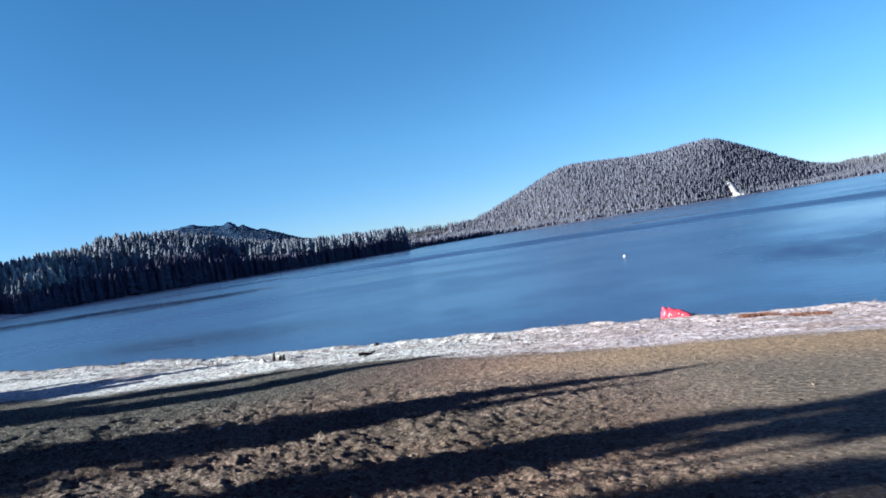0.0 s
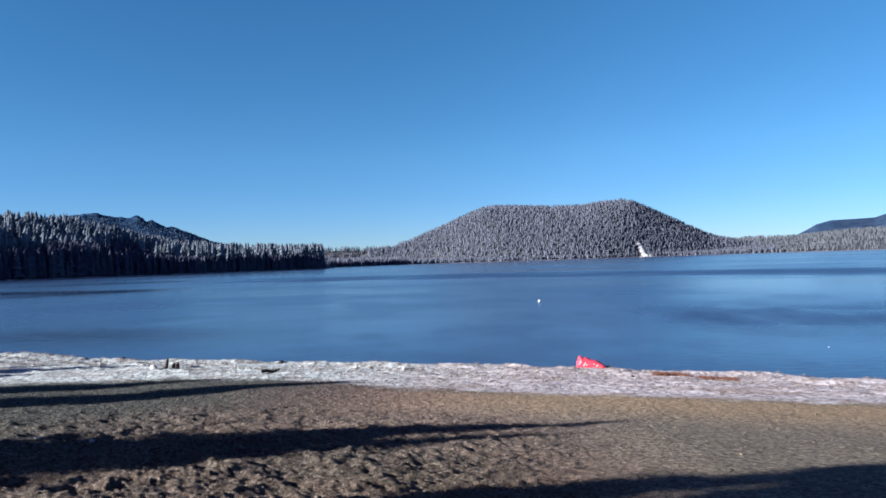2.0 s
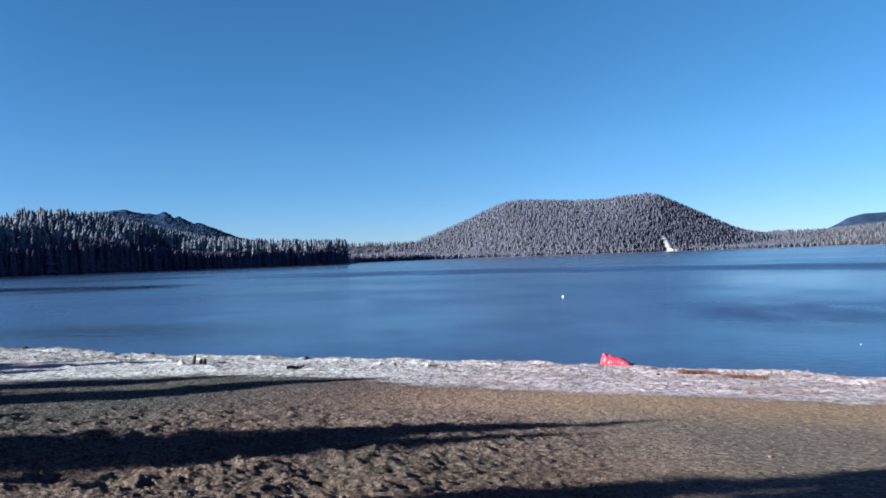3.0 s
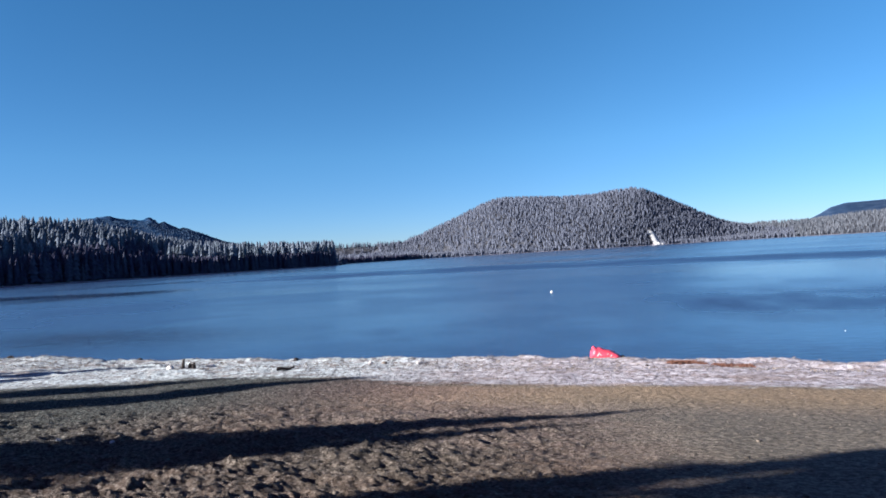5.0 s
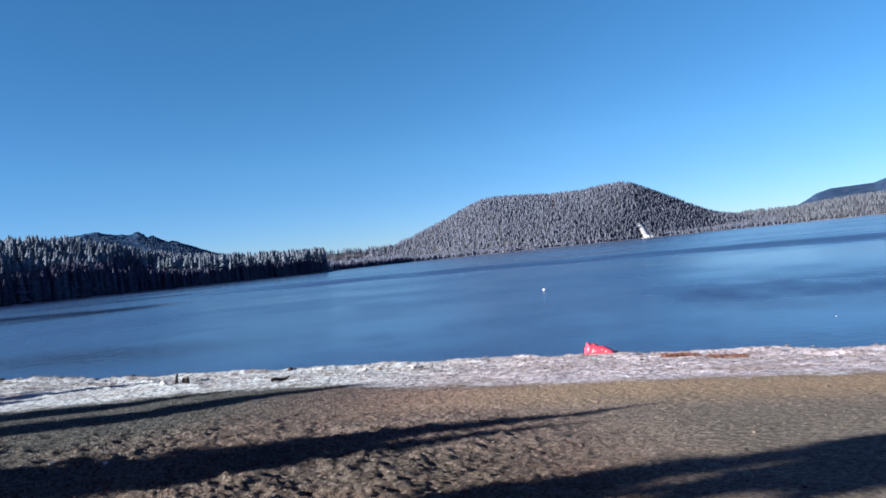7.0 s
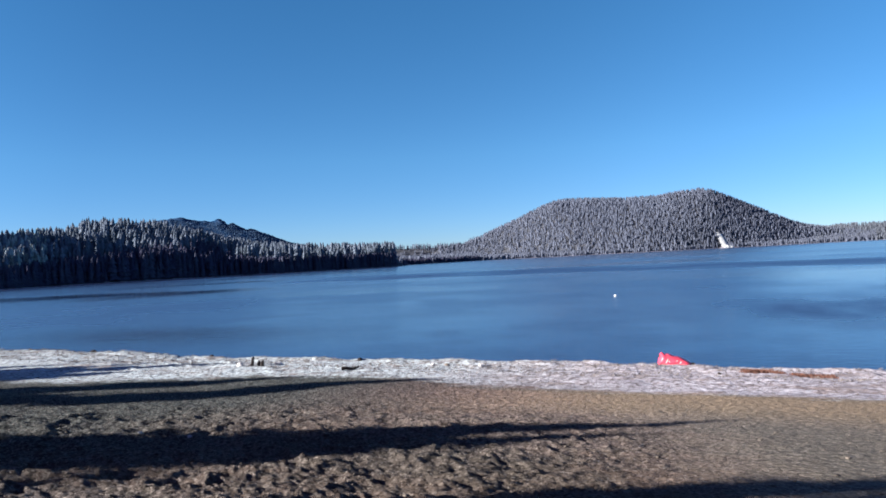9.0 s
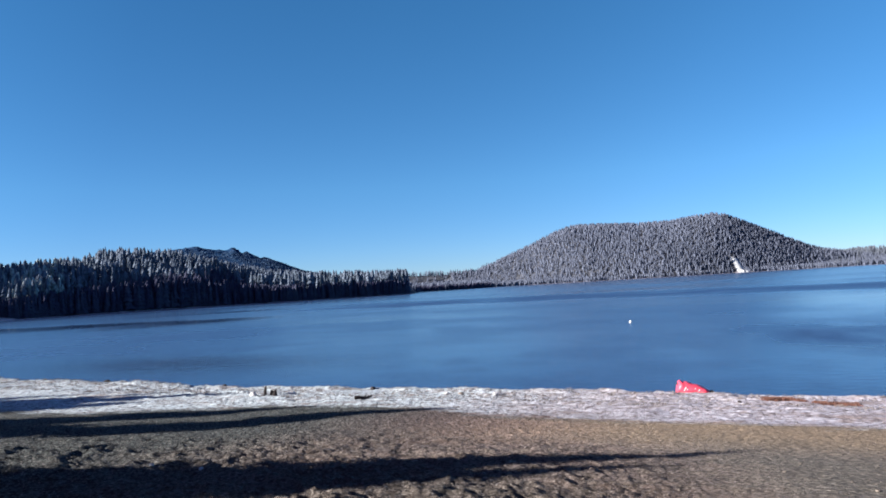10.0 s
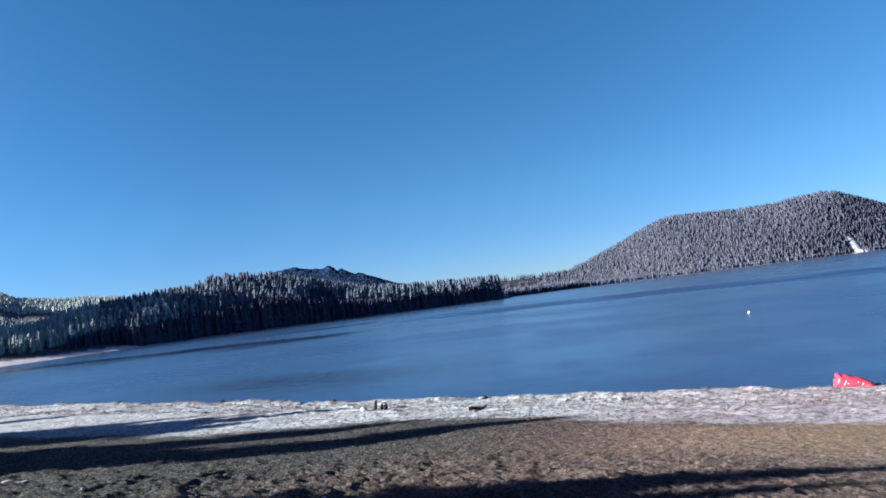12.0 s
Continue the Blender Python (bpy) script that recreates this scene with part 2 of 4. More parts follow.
def needles_material(name, green, frost, low, high, broad=0.0):
    """Frosted conifer needles: each tree carries its own share of frost, most of it on what faces up."""
    m, nt, b = shader(name, 0.95, 0.05)
    geo = nt.nodes.new("ShaderNodeNewGeometry")
    sep = nt.nodes.new("ShaderNodeSeparateXYZ")
    nt.links.new(geo.outputs["Normal"], sep.inputs[0])
    patch = noise_tex(nt, coords(nt), 0.35, 4, 0.7)
    a = nt.nodes.new("ShaderNodeMath")
    a.operation = "MULTIPLY_ADD"
    nt.links.new(sep.outputs["Z"], a.inputs[0])
    a.inputs[1].default_value = 0.25
    nt.links.new(patch, a.inputs[2])
    c = nt.nodes.new("ShaderNodeMath")
    c.operation = "MULTIPLY_ADD"
    nt.links.new(geo.outputs["Random Per Island"], c.inputs[0])
    c.inputs[1].default_value = 0.2
    nt.links.new(a.outputs[0], c.inputs[2])
    whole = nt.nodes.new("ShaderNodeMath")
    whole.operation = "MULTIPLY_ADD"
    nt.links.new(attribute(nt, "share"), whole.inputs[0])
    whole.inputs[1].default_value = 0.4
    nt.links.new(c.outputs[0], whole.inputs[2])
    wide = nt.nodes.new("ShaderNodeMath")
    wide.operation = "MULTIPLY_ADD"
    nt.links.new(noise_tex(nt, coords(nt), 0.006, 3, 0.55), wide.inputs[0])
    wide.inputs[1].default_value = broad
    nt.links.new(whole.outputs[0], wide.inputs[2])
    level = node(nt, "ShaderNodeMapRange")
    level.inputs["From Min"].default_value, level.inputs["From Max"].default_value = low + 0.5 * broad, high + 0.5 * broad
    nt.links.new(wide.outputs[0], level.inputs["Value"])
    nt.links.new(mix(nt, level.outputs[0], green, frost), b.inputs["Base Color"])
    return m


def plain(name, color, rough=0.8, spread=0.25, scale=6.0, spec=0.3):
    m, nt, b = shader(name, rough, spec)
    d = tuple(c * (1 - spread) for c in color)
    e = tuple(min(1, c * (1 + spread)) for c in color)
    n = noise_tex(nt, coords(nt), scale, 5, 0.65)
    nt.links.new(ramp(nt, n, [(0.3, d), (0.7, e)]), b.inputs["Base Color"])
    bump(nt, b, n, 0.4, 0.02)
    return m


GROUND = ground_material()
WATER = water_material()
# Mound and shore needles hold a blue air-haze tint in their colours.
MOUND_NEEDLES = needles_material("mound_needles", (0.048, 0.056, 0.080), (0.136, 0.157, 0.216), 0.42, 1.22, 0.5)
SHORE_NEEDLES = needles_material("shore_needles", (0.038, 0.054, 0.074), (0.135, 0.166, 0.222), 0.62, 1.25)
# Darkened needles: the shade on the foot of the woods is put into the colour.
SHADED_NEEDLES = needles_material("shaded_needles", (0.034, 0.034, 0.070), (0.066, 0.074, 0.108), 0.75, 1.3)
# Slope and bay needles are lightened: sunlit haze is put into the colours.
SLOPE_NEEDLES = needles_material("slope_needles", (0.18, 0.225, 0.22), (0.34, 0.40, 0.40), 0.6, 1.2)
BAY_NEEDLES = needles_material("bay_needles", (0.105, 0.135, 0.130), (0.36, 0.425, 0.425), 0.6, 1.2)
# Ridge and crag needles are blued to paint in the distance haze.
RIDGE_NEEDLES = needles_material("ridge_needles", (0.045, 0.055, 0.075), (0.12, 0.135, 0.165), 0.6, 1.15, 0.5)
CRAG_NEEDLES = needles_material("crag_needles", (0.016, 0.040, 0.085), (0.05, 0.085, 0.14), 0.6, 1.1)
DARK_NEEDLES = plain("dark_needles", (0.03, 0.05, 0.028), 0.85)
# Bark of the far shoreline trees, with their shade in its colour.
SHADED_BARK = plain("shaded_bark", (0.022, 0.021, 0.027), 0.9, 0.3, 9)
BARK = plain("bark", (0.10, 0.07, 0.05), 0.9, 0.4, 9)


# ---------------------------------------------------------------- the lie of the land
LATTICE = np.random.RandomState(5).rand(256, 256)


def vnoise(x, y):
    xi, yi = np.floor(x).astype(int), np.floor(y).astype(int)
    fx, fy = x - xi, y - yi
    fx, fy = fx * fx * (3 - 2 * fx), fy * fy * (3 - 2 * fy)
    g = lambda i, j: LATTICE[(xi + i) & 255, (yi + j) & 255]
    return (g(0, 0) * (1 - fx) + g(1, 0) * fx) * (1 - fy) + (g(0, 1) * (1 - fx) + g(1, 1) * fx) * fy


def fbm(x, y, octaves=4, gain=0.5):
    total, amp, norm = 0, 1.0, 0
    for k in range(octaves):
        total = total + amp * (vnoise(x * 2 ** k + 17.3 * k, y * 2 ** k + 41.7 * k) - 0.5)
        norm += amp
        amp *= gain
    return total / norm


def smooth(a, b, x):
    t = np.clip((x - a) / (b - a), 0, 1)
    return t * t * (3 - 2 * t)


def table(az, rows):
    return np.interp(az, [r[0] for r in rows], [r[1] for r in rows])


NX, NY = 0.287, 0.958          # towards the lake
SHORE = 18.9                   # the waterline lies this far along it
FAR_SHORE = [(-80, 260), (-60, 290), (-52, 325), (-47, 365), (-40, 410), (-30, 450), (-20, 500), (-12.6, 560),
             (-11.9, 575), (-11.4, 860), (-6, 980), (-2, 1150), (8, 1185), (12, 1205), (16, 1250), (20, 1300), (24, 1330), (28, 1350), (36, 1300), (50, 1150), (80, 700)]
# degrees of azimuth, degrees of elevation of the bare crest
LEFT_CREST = [(-75, 11), (-54, 13), (-50, 16), (-48.4, 20), (-46.5, 23), (-44.5, 22.5), (-42.5, 21.5), (-40.4, 20.5), (-38.2, 24.5), (-36.8, 30), (-31.5, 29), (-28, 18), (-25, 11), (-21, 6), (-16, 5), (-12.6, 4), (-11.9, 2), (-11, 0)]
MOUND_CREST = [(-20, 0.9), (-13, 1.22), (-8, 1.15), (-6.3, 1.15), (-4.2, 2.02), (-1.7, 3.02), (0.8, 4.12), (2.1, 4.54), (3.0, 4.62), (5.8, 4.5), (8.2, 4.35), (10.6, 4.36),
               (12.4, 4.56), (13.9, 4.66), (14.8, 4.5), (15.8, 4.02), (18.4, 2.66), (20.5, 1.52), (21.6, 1.1), (24, 0.6), (26, 0.3)]
ROCK_CREST = [(-40, 2.0), (-34, 4.2), (-31.5, 4.5), (-30.4, 4.68), (-29.5, 4.47), (-28.6, 4.31), (-27.7, 4.28), (-27.45, 4.46), (-27.2, 4.5), (-26.9, 4.3), (-26.78, 4.3),
              (-26.55, 3.98), (-26.35, 4.08), (-26.2, 4.12), (-25.9, 3.9), (-24.95, 3.47), (-24.7, 3.56), (-24.45, 3.53), (-24, 3.32), (-21.65, 2.3), (-18, 1.4), (-14, 0.6)]
ROCK_FLANK = [(-40, 2.0), (-34, 4.1), (-31, 4.45), (-28.5, 4.1), (-26.5, 3.85), (-24.4, 3.35), (-21.65, 2.3), (-18, 1.4), (-14, 0.6)]
FAR_LEFT_CREST = [(-75, 5.4), (-60, 5.2), (-54, 4.8), (-52, 4.32), (-51, 3.8), (-48.4, 3.45), (-46.5, 3.42), (-44, 3.2), (-42, 2.4)]
RIGHT_CREST = [(20, 0.5), (23.5, 0.98), (27.2, 0.98), (29.4, 1.18), (33.4, 1.36), (37.2, 1.62), (39.6, 2.0), (50, 2.4)]
# Hill out of view, added to throw shade on the left wood.
SUNWARD_HILL = [(-100, 0.2), (-90, 0.5), (-81, 2), (-77, 7.5), (-74, 8.5), (-66, 8.7), (-62, 10.3), (-57.5, 2)]
FAR_RIGHT_CREST = [(25, 0.6), (27.2, 1.2), (27.9, 1.55), (28.5, 1.92), (29.5, 2.18), (31.0, 2.19), (32.3, 2.22), (33.4, 2.58), (35.0, 2.95), (37.2, 3.35), (37.8, 3.46),
                   (39.6, 4.15), (45, 4.5), (60, 3.4)]


def hill(r, az, rows, near, crest, ease=1.5):
    h = np.tan(np.radians(table(az, rows))) * crest + 3.5
    u = np.clip((r - near) / (crest - near), 0, 1)
    v = np.clip((r - crest) / (crest * 0.3), 0, 1)
    lo, hi = rows[0][0], rows[-1][0]
    inside = smooth(lo - 4, lo + 2, az) * (1 - smooth(hi - 2, hi + 4, az))
    return h * (1 - (1 - u) ** ease) * (1 - v * v) * inside


# dug holes: x, y, turn, length, width, depth
HOLES = [(-3.5, 5.6, 0.3, 0.2, 0.13, 0.15), (-3.1, 5.92, 0.2, 0.16, 0.1, 0.12), (-4.15, 5.78, 0.5, 0.3, 0.15, 0.15), (-4.9, 5.5, 0.2, 0.4, 0.18, 0.1),
         (-7.05, 8.5, 1.8, 0.35, 0.13, 0.15), (-7.25, 9.25, 1.75, 0.45, 0.12, 0.14), (-8.67, 9.05, 1.73, 1.0, 0.1, 0.11), (-6.7, 8.2, 0.6, 0.35, 0.1, 0.07), (-8.0, 8.1, 0.75, 0.8, 0.07, 0.09), (-9.6, 8.9, 0.6, 0.9, 0.06, 0.08), (-6.2, 7.5, 0.55, 0.6, 0.07, 0.08),
         (-1.6, 5.3, 0.4, 0.16, 0.1, 0.07), (-0.8, 5.7, 0.1, 0.15, 0.1, 0.06)]


def dents(x, y):
    """Trampled sand: old footprints, deeper and denser on the near side."""
    rng = np.random.RandomState(11)
    z = np.zeros_like(x)
    near = (np.abs(x) < 16) & (y > 2) & (y < 16)
    xs, ys = x[near], y[near]
    zs = np.zeros_like(xs)
    order = np.argsort(xs)
    sx = xs[order]
    for k in range(1300):
        cx, cy = rng.uniform(-13, 9), 3.5 + 9.5 * rng.rand() ** 1.4
        a = rng.uniform(0, 6.28)
        l, w = rng.uniform(0.08, 0.16), rng.uniform(0.035, 0.065)
        d = rng.uniform(0.01, 0.032) * (1.2 if cx < -1.5 and cy < 8 else 0.6)
        if cx > 1.0:
            d *= 0.45
        if k < len(HOLES):
            cx, cy, a, l, w, d = HOLES[k]
        i, j = np.searchsorted(sx, [cx - 1.4, cx + 1.4])
        idx = order[i:j]
        idx = idx[np.abs(ys[idx] - cy) < 1.6]
        px, py = xs[idx] - cx, ys[idx] - cy
        u = (px * math.cos(a) + py * math.sin(a)) / l
        v = (-px * math.sin(a) + py * math.cos(a)) / w
        q = u * u + v * v
        zs[idx] += -d * np.exp(-q ** 1.7) + 0.5 * d * np.exp(-(np.sqrt(q) - 1.5) ** 2 * 6)
    z[near] = zs
    return z


def on_slide(az, r):
    """The bare pumice slide that leans down to the lake at the foot of the mound."""
    up = np.clip((r - 1250) / 48, 0, 1)
    return (r > 1190) & (r < 1291) & (np.abs(az - 16.0 + 0.85 * up) < 0.42 - 0.17 * up)


def crumble(x, y, cell, seed):
    """Broken lumps of frozen sand: a dome on each cell of a loose net, with sharp clefts between."""
    u, v = x / cell, y / cell
    iu, iv = np.floor(u).astype(int), np.floor(v).astype(int)
    best, second, size = np.full(x.shape, 9.0), np.full(x.shape, 9.0), np.zeros(x.shape)
    for i in (-1, 0, 1):
        for j in (-1, 0, 1):
            a, b = iu + i, iv + j
            d = np.hypot(a + LATTICE[(a + seed) & 255, b & 255] - u, b + LATTICE[a & 255, (b + seed + 91) & 255] - v)
            closer = d < best
            second = np.where(closer, best, np.minimum(second, d))
            size = np.where(closer, LATTICE[(a + 37) & 255, (b + seed) & 255], size)
            best = np.minimum(best, d)
    return (0.25 + 0.75 * size) * np.clip((second - best) * 2.2, 0, 1) ** 0.6


def land(x, y, detail=True):
    """Height of the ground, and how much of it is frosted beach, far hillside and bare rock."""
    r = np.hypot(x, y)
    az = np.degrees(np.arctan2(x, y))
    s = x * NX + y * NY
    along = x * NY - y * NX
    # the beach
    edge = SHORE + 0.9 * fbm(along * 0.12, along * 0 + 3, 3) + 0.35 * fbm(along * 0.9, along * 0 + 9, 3)
    beach = 1.92 - 0.088 * np.clip(s, -60, 16.5) + 0.004 * np.clip(-s - 5, 0, 200)
    beach = beach - 0.088 * 0.35 * np.clip(s - 16.5, 0, 3)
    hollow = 6.2 - 0.35 * np.clip(-along - 9, 0, 9)
    beach = beach - 0.21 * smooth(-6.5, -12, along) * smooth(0, 2.6, s - hollow) * (1 - smooth(10.8, 16.2, s))
    near = (r < 120)
    if detail:
        z = np.zeros_like(x)
        xs, ys = x[near], y[near]
        an, rn = az[near], r[near]
        fine = smooth(2.4, 3.8, rn) * smooth(-68, -60, an) * (1 - smooth(46, 54, an))
        z[near] = 0.03 * fbm(xs * 1.3 + 5, ys * 1.3, 2) + (0.05 - 0.028 * smooth(-1, 3, xs)) * fbm(xs * 9, ys * 15, 3, 0.9) - 0.06 * (1 - smooth(0, 3, xs)) * np.abs(fbm(xs * 4, ys * 9, 4, 0.75))
        sn, an = s[near], along[near]
        berm = smooth(15.5, 17.6, sn)
        z[near] += berm * (0.09 * smooth(-19, -22.5, an) + 0.13 * smooth(-31, -33.5, an) - 0.04 * smooth(-12.5, -14.5, an) * smooth(-22, -19, an) - 0.14 * smooth(-1, 5, an))
        z[near] += berm * (-0.08 + 0.24 * np.clip(fbm(an * 0.7, sn * 1.6, 4, 0.6) + 0.12, 0, 1)) + smooth(12.5, 14.5, sn) * (0.12 * fbm(an * 1.6, sn * 5.0, 5, 0.68))
        furrow = 1 - np.abs(fbm(xs * 0.9 + 0.6 * ys + 7, ys * 1.1 - 0.3 * xs, 3, 0.6)) * 6
        z[near] += 0.05 * np.clip(furrow, 0, 1) ** 2 * smooth(-0.5, -3.5, an) * (1 - smooth(8, 10, sn))
        lump = 1 - np.abs(fbm(xs * 2.3 + 3, ys * 3.1 + 0.8 * xs, 3, 0.6)) * 5
        z[near] += 0.02 * np.clip(lump, 0, 1) ** 1.5 * smooth(1.0, -2.0, an) * (1 - smooth(8.5, 11, sn))
        z[near] += (0.42 - 0.2 * smooth(5.5, 7.5, ys)) * dents(xs, ys)
        broken = smooth(2.2, -0.5, xs) * (1 - 0.7 * smooth(6.6, 9.5, sn))
        close = (rn < 14) & (ys > 2)
        rough = np.zeros_like(xs)
        rough[close] = 0.017 * crumble(xs[close] * 0.6 + 0.3 * ys[close], ys[close], 0.10, 3) + 0.011 * crumble(xs[close] * 0.7, ys[close] - 0.3 * xs[close], 0.055, 8)
        z[near] += (0.18 + 0.82 * broken) * rough
        z[near] = z[near] * fine + 0.10 * fbm(xs * 0.35, ys * 0.35, 3)
        beach = beach + z
    drop = smooth(edge - 0.5, edge + 0.5, s)
    bed = -0.35 - 1.6 * smooth(SHORE + 1, SHORE + 30, s)
    low = beach * (1 - drop) + bed * drop
    # the far shore and its hills
    fs = table(az, FAR_SHORE)
    fs = fs + 14 * fbm(az * 0.35, az * 0 + 2, 3)
    front = (np.abs(az) < 84)
    up = r - fs
    hills = np.clip(up * np.where(az < -43, 0.08, 0.05), -2.0, 3.0)
    hills = np.maximum(hills, np.where(up > 0, table(az, LEFT_CREST) * smooth(-5, 150, up) * (az < -11) * (1 - smooth(500, 900, up)), -9))
    wob = 1 + 0.05 * fbm(az * 0.5, r * 0.004, 3)
    foot = 1200 + 170 * np.clip((az - 7) / 14, -1.15, 1.15) ** 2
    hills = np.maximum(hills, np.where(up > 0, hill(r, az, MOUND_CREST, foot, 1450, 1.35) * np.where(r < 1400, wob, 1), -9))
    hills = np.maximum(hills, np.where(up > 0, hill(r, az, RIGHT_CREST, 1350, 1750), -9))
    left_far = hill(r, az, FAR_LEFT_CREST, 900, 2400)
    right_far = hill(r, az, FAR_RIGHT_CREST, 2100, 3400)
    teeth = smooth(3450, 3870, r)
    crag = hill(r, az + 0.25 * fbm(az * 2.2, az * 0 + 6, 3), ROCK_CREST, 2300, 3900) * (1 + 0.045 * fbm(az * 3.1, az * 0 + 1, 3, 0.8))
    crag = crag * teeth + hill(r, az, ROCK_FLANK, 2300, 3900) * (1 - teeth)
    crag = crag * (1 + 0.13 * (fbm(x * 0.011, y * 0.006, 5, 0.68) - 0.2) * (1 - smooth(3800, 3890, r)))
    hills = np.maximum(hills, np.where(up > 0, np.maximum(np.maximum(left_far, right_far), crag), -9))
    proud = np.clip((r - 1250) / 48, 0, 1)
    hills = hills + front * 4.5 * np.exp(-((az - 16.0 + 0.85 * proud) / 0.42) ** 2) * smooth(1215, 1262, r) * (1 - smooth(1285, 1320, r)) * (up > 0)
    join = smooth(SHORE + 25, SHORE + 45, s)
    far = np.where(front, hills, low)
    blend = np.where(front, join, 0.0)
    z = low * (1 - blend) + far * blend
    ridge = hill(r, az, SUNWARD_HILL, 400, 650, 1.2)
    z = np.where((az < -50) & (ridge > 0.5), np.maximum(z, ridge), z)
    inner = 12.8 - 0.06 * np.clip(-along - 9, 0, 40) + 0.8 * np.exp(-((along + 14.0) / 3.5) ** 2) + 0.5 * fbm(along * 0.3, s * 0.3, 2) + np.interp(along, (-17, -13.5, -12.2, -10.3, -8.5, -7, -5.5, -2), (-1.2, -0.6, 0.2, 0.7, 1.0, 0.6, -0.2, -0.35))
    frost = smooth(inner - 1.4, inner + 1.8, s) * 0.85 * (1 - smooth(400, 500, r))
    gold = smooth(8.8, 10.8, s) * (1 - smooth(12.1, 12.9, s)) * smooth(-7, -1, along) * 0.9
    rust = 0.85 * smooth(9.2, 11.5, s) * smooth(-11, -7, along) * (1 - smooth(-5, -1, along))
    grey = 0.8 * smooth(-0.5, 4, along + 0.5 * (7 - s)) * (1 - smooth(8.5, 10.8, s))
    packed = smooth(0.5, 3.5, x)
    grey = np.maximum(grey, 0.9 * smooth(0.0, 3.0, x) * (1 - smooth(9.0, 11.5, s)))
    grey = np.maximum(grey, 0.6 * np.exp(-((along + 2.6) / 1.9) ** 2 - ((s - 5.9) / 1.1) ** 2))
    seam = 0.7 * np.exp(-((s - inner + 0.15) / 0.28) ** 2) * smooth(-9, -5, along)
    shoreline = front & (r > 130) & (up < np.where(az < -43, 22, 9)) & (up > -8)
    # Frosted far shore; its pale strip also paints in the mist on the water.
    frost = np.where(shoreline, 0.85, frost)
    scree = front & on_slide(az, r)
    frost = np.where(scree, 0.9, frost)
    hillside = np.where(((az < -50) & (ridge > 8)) | front & (r > 130) & ~shoreline & ~scree, 1.0, 0.0)
    rocky = np.where(front & (r > 2200) & (crag > left_far + 1) & (crag > right_far + 1), 1.0, 0.0)
    rocky = np.maximum(rocky, np.where(front & (r > 2000) & (right_far > 5), 0.85, 0.0))
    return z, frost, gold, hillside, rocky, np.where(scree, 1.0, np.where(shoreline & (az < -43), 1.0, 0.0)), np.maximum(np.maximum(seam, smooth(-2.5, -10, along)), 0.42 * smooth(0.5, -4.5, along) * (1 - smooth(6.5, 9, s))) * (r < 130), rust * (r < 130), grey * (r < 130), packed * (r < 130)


def height(x, y):
    return land(np.array([float(x)]), np.array([float(y)]), False)[0][0]


def mesh_from(name, verts, faces):
    me = bpy.data.meshes.new(name)
    n, k = faces.shape
    me.vertices.add(len(verts))
    me.vertices.foreach_set("co", np.ascontiguousarray(verts, dtype=np.float32).ravel())
    me.loops.add(n * k)
    me.loops.foreach_set("vertex_index", np.ascontiguousarray(faces, dtype=np.int32).ravel())
    me.polygons.add(n)
    me.polygons.foreach_set("loop_start", np.arange(0, n * k, k, dtype=np.int32))
    me.update(calc_edges=True)
    return me


def set_attribute(me, name, values):
    a = me.attributes.new(name, "FLOAT", "POINT")
    a.data.foreach_set("value", np.ascontiguousarray(values, dtype=np.float32))


def grid_faces(rows, cols, wrap=False):
    i = np.arange(rows - 1)[:, None]
    j = np.arange(cols if wrap else cols - 1)[None, :]
    a = i * cols + j
    b = i * cols + (j + 1) % cols
    return np.stack([a, b, b + cols, a + cols], -1).reshape(-1, 4)


def build_ground():
    az = np.concatenate([np.arange(-180, -84, 3.0), np.arange(-84, -58, 0.6), np.arange(-58, -32, 0.21), np.arange(-32, -22, 0.14), np.arange(-22, 14.4, 0.21), np.arange(14.4, 17.4, 0.075), np.arange(17.4, 46, 0.21), np.arange(46, 84, 1.0), np.arange(84, 180, 3.0)])
    r = np.concatenate([[0.01, 0.3, 0.8, 1.4, 2.0, 2.6], np.geomspace(3.6, 26, 450), np.geomspace(26.4, 130, 90), np.geomspace(134, 900, 110),
                        np.linspace(910, 1196, 32), np.linspace(1200, 1320, 48), np.linspace(1326, 1500, 24), np.linspace(1520, 2500, 45), np.linspace(2530, 4900, 90)])
    A, R = np.meshgrid(np.radians(az), r)
    x, y = (np.sin(A) * R).ravel(), (np.cos(A) * R).ravel()
    z, frost, gold, hillside, rocky, bare, cool, rust, grey, packed = land(x, y)
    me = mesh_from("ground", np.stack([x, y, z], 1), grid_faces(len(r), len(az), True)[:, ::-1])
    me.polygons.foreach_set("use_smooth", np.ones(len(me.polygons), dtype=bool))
    for key, values in (("frost", frost), ("gold", gold), ("hill", hillside), ("rock", rocky), ("scree", bare), ("cool", cool), ("rust", rust), ("grey", grey), ("packed", packed)):
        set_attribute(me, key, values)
    me.materials.append(GROUND)
    return tagged(new("ground", me), "trampled brown sand beach with frosted lake edge and far hills", "ground", kind="structure")


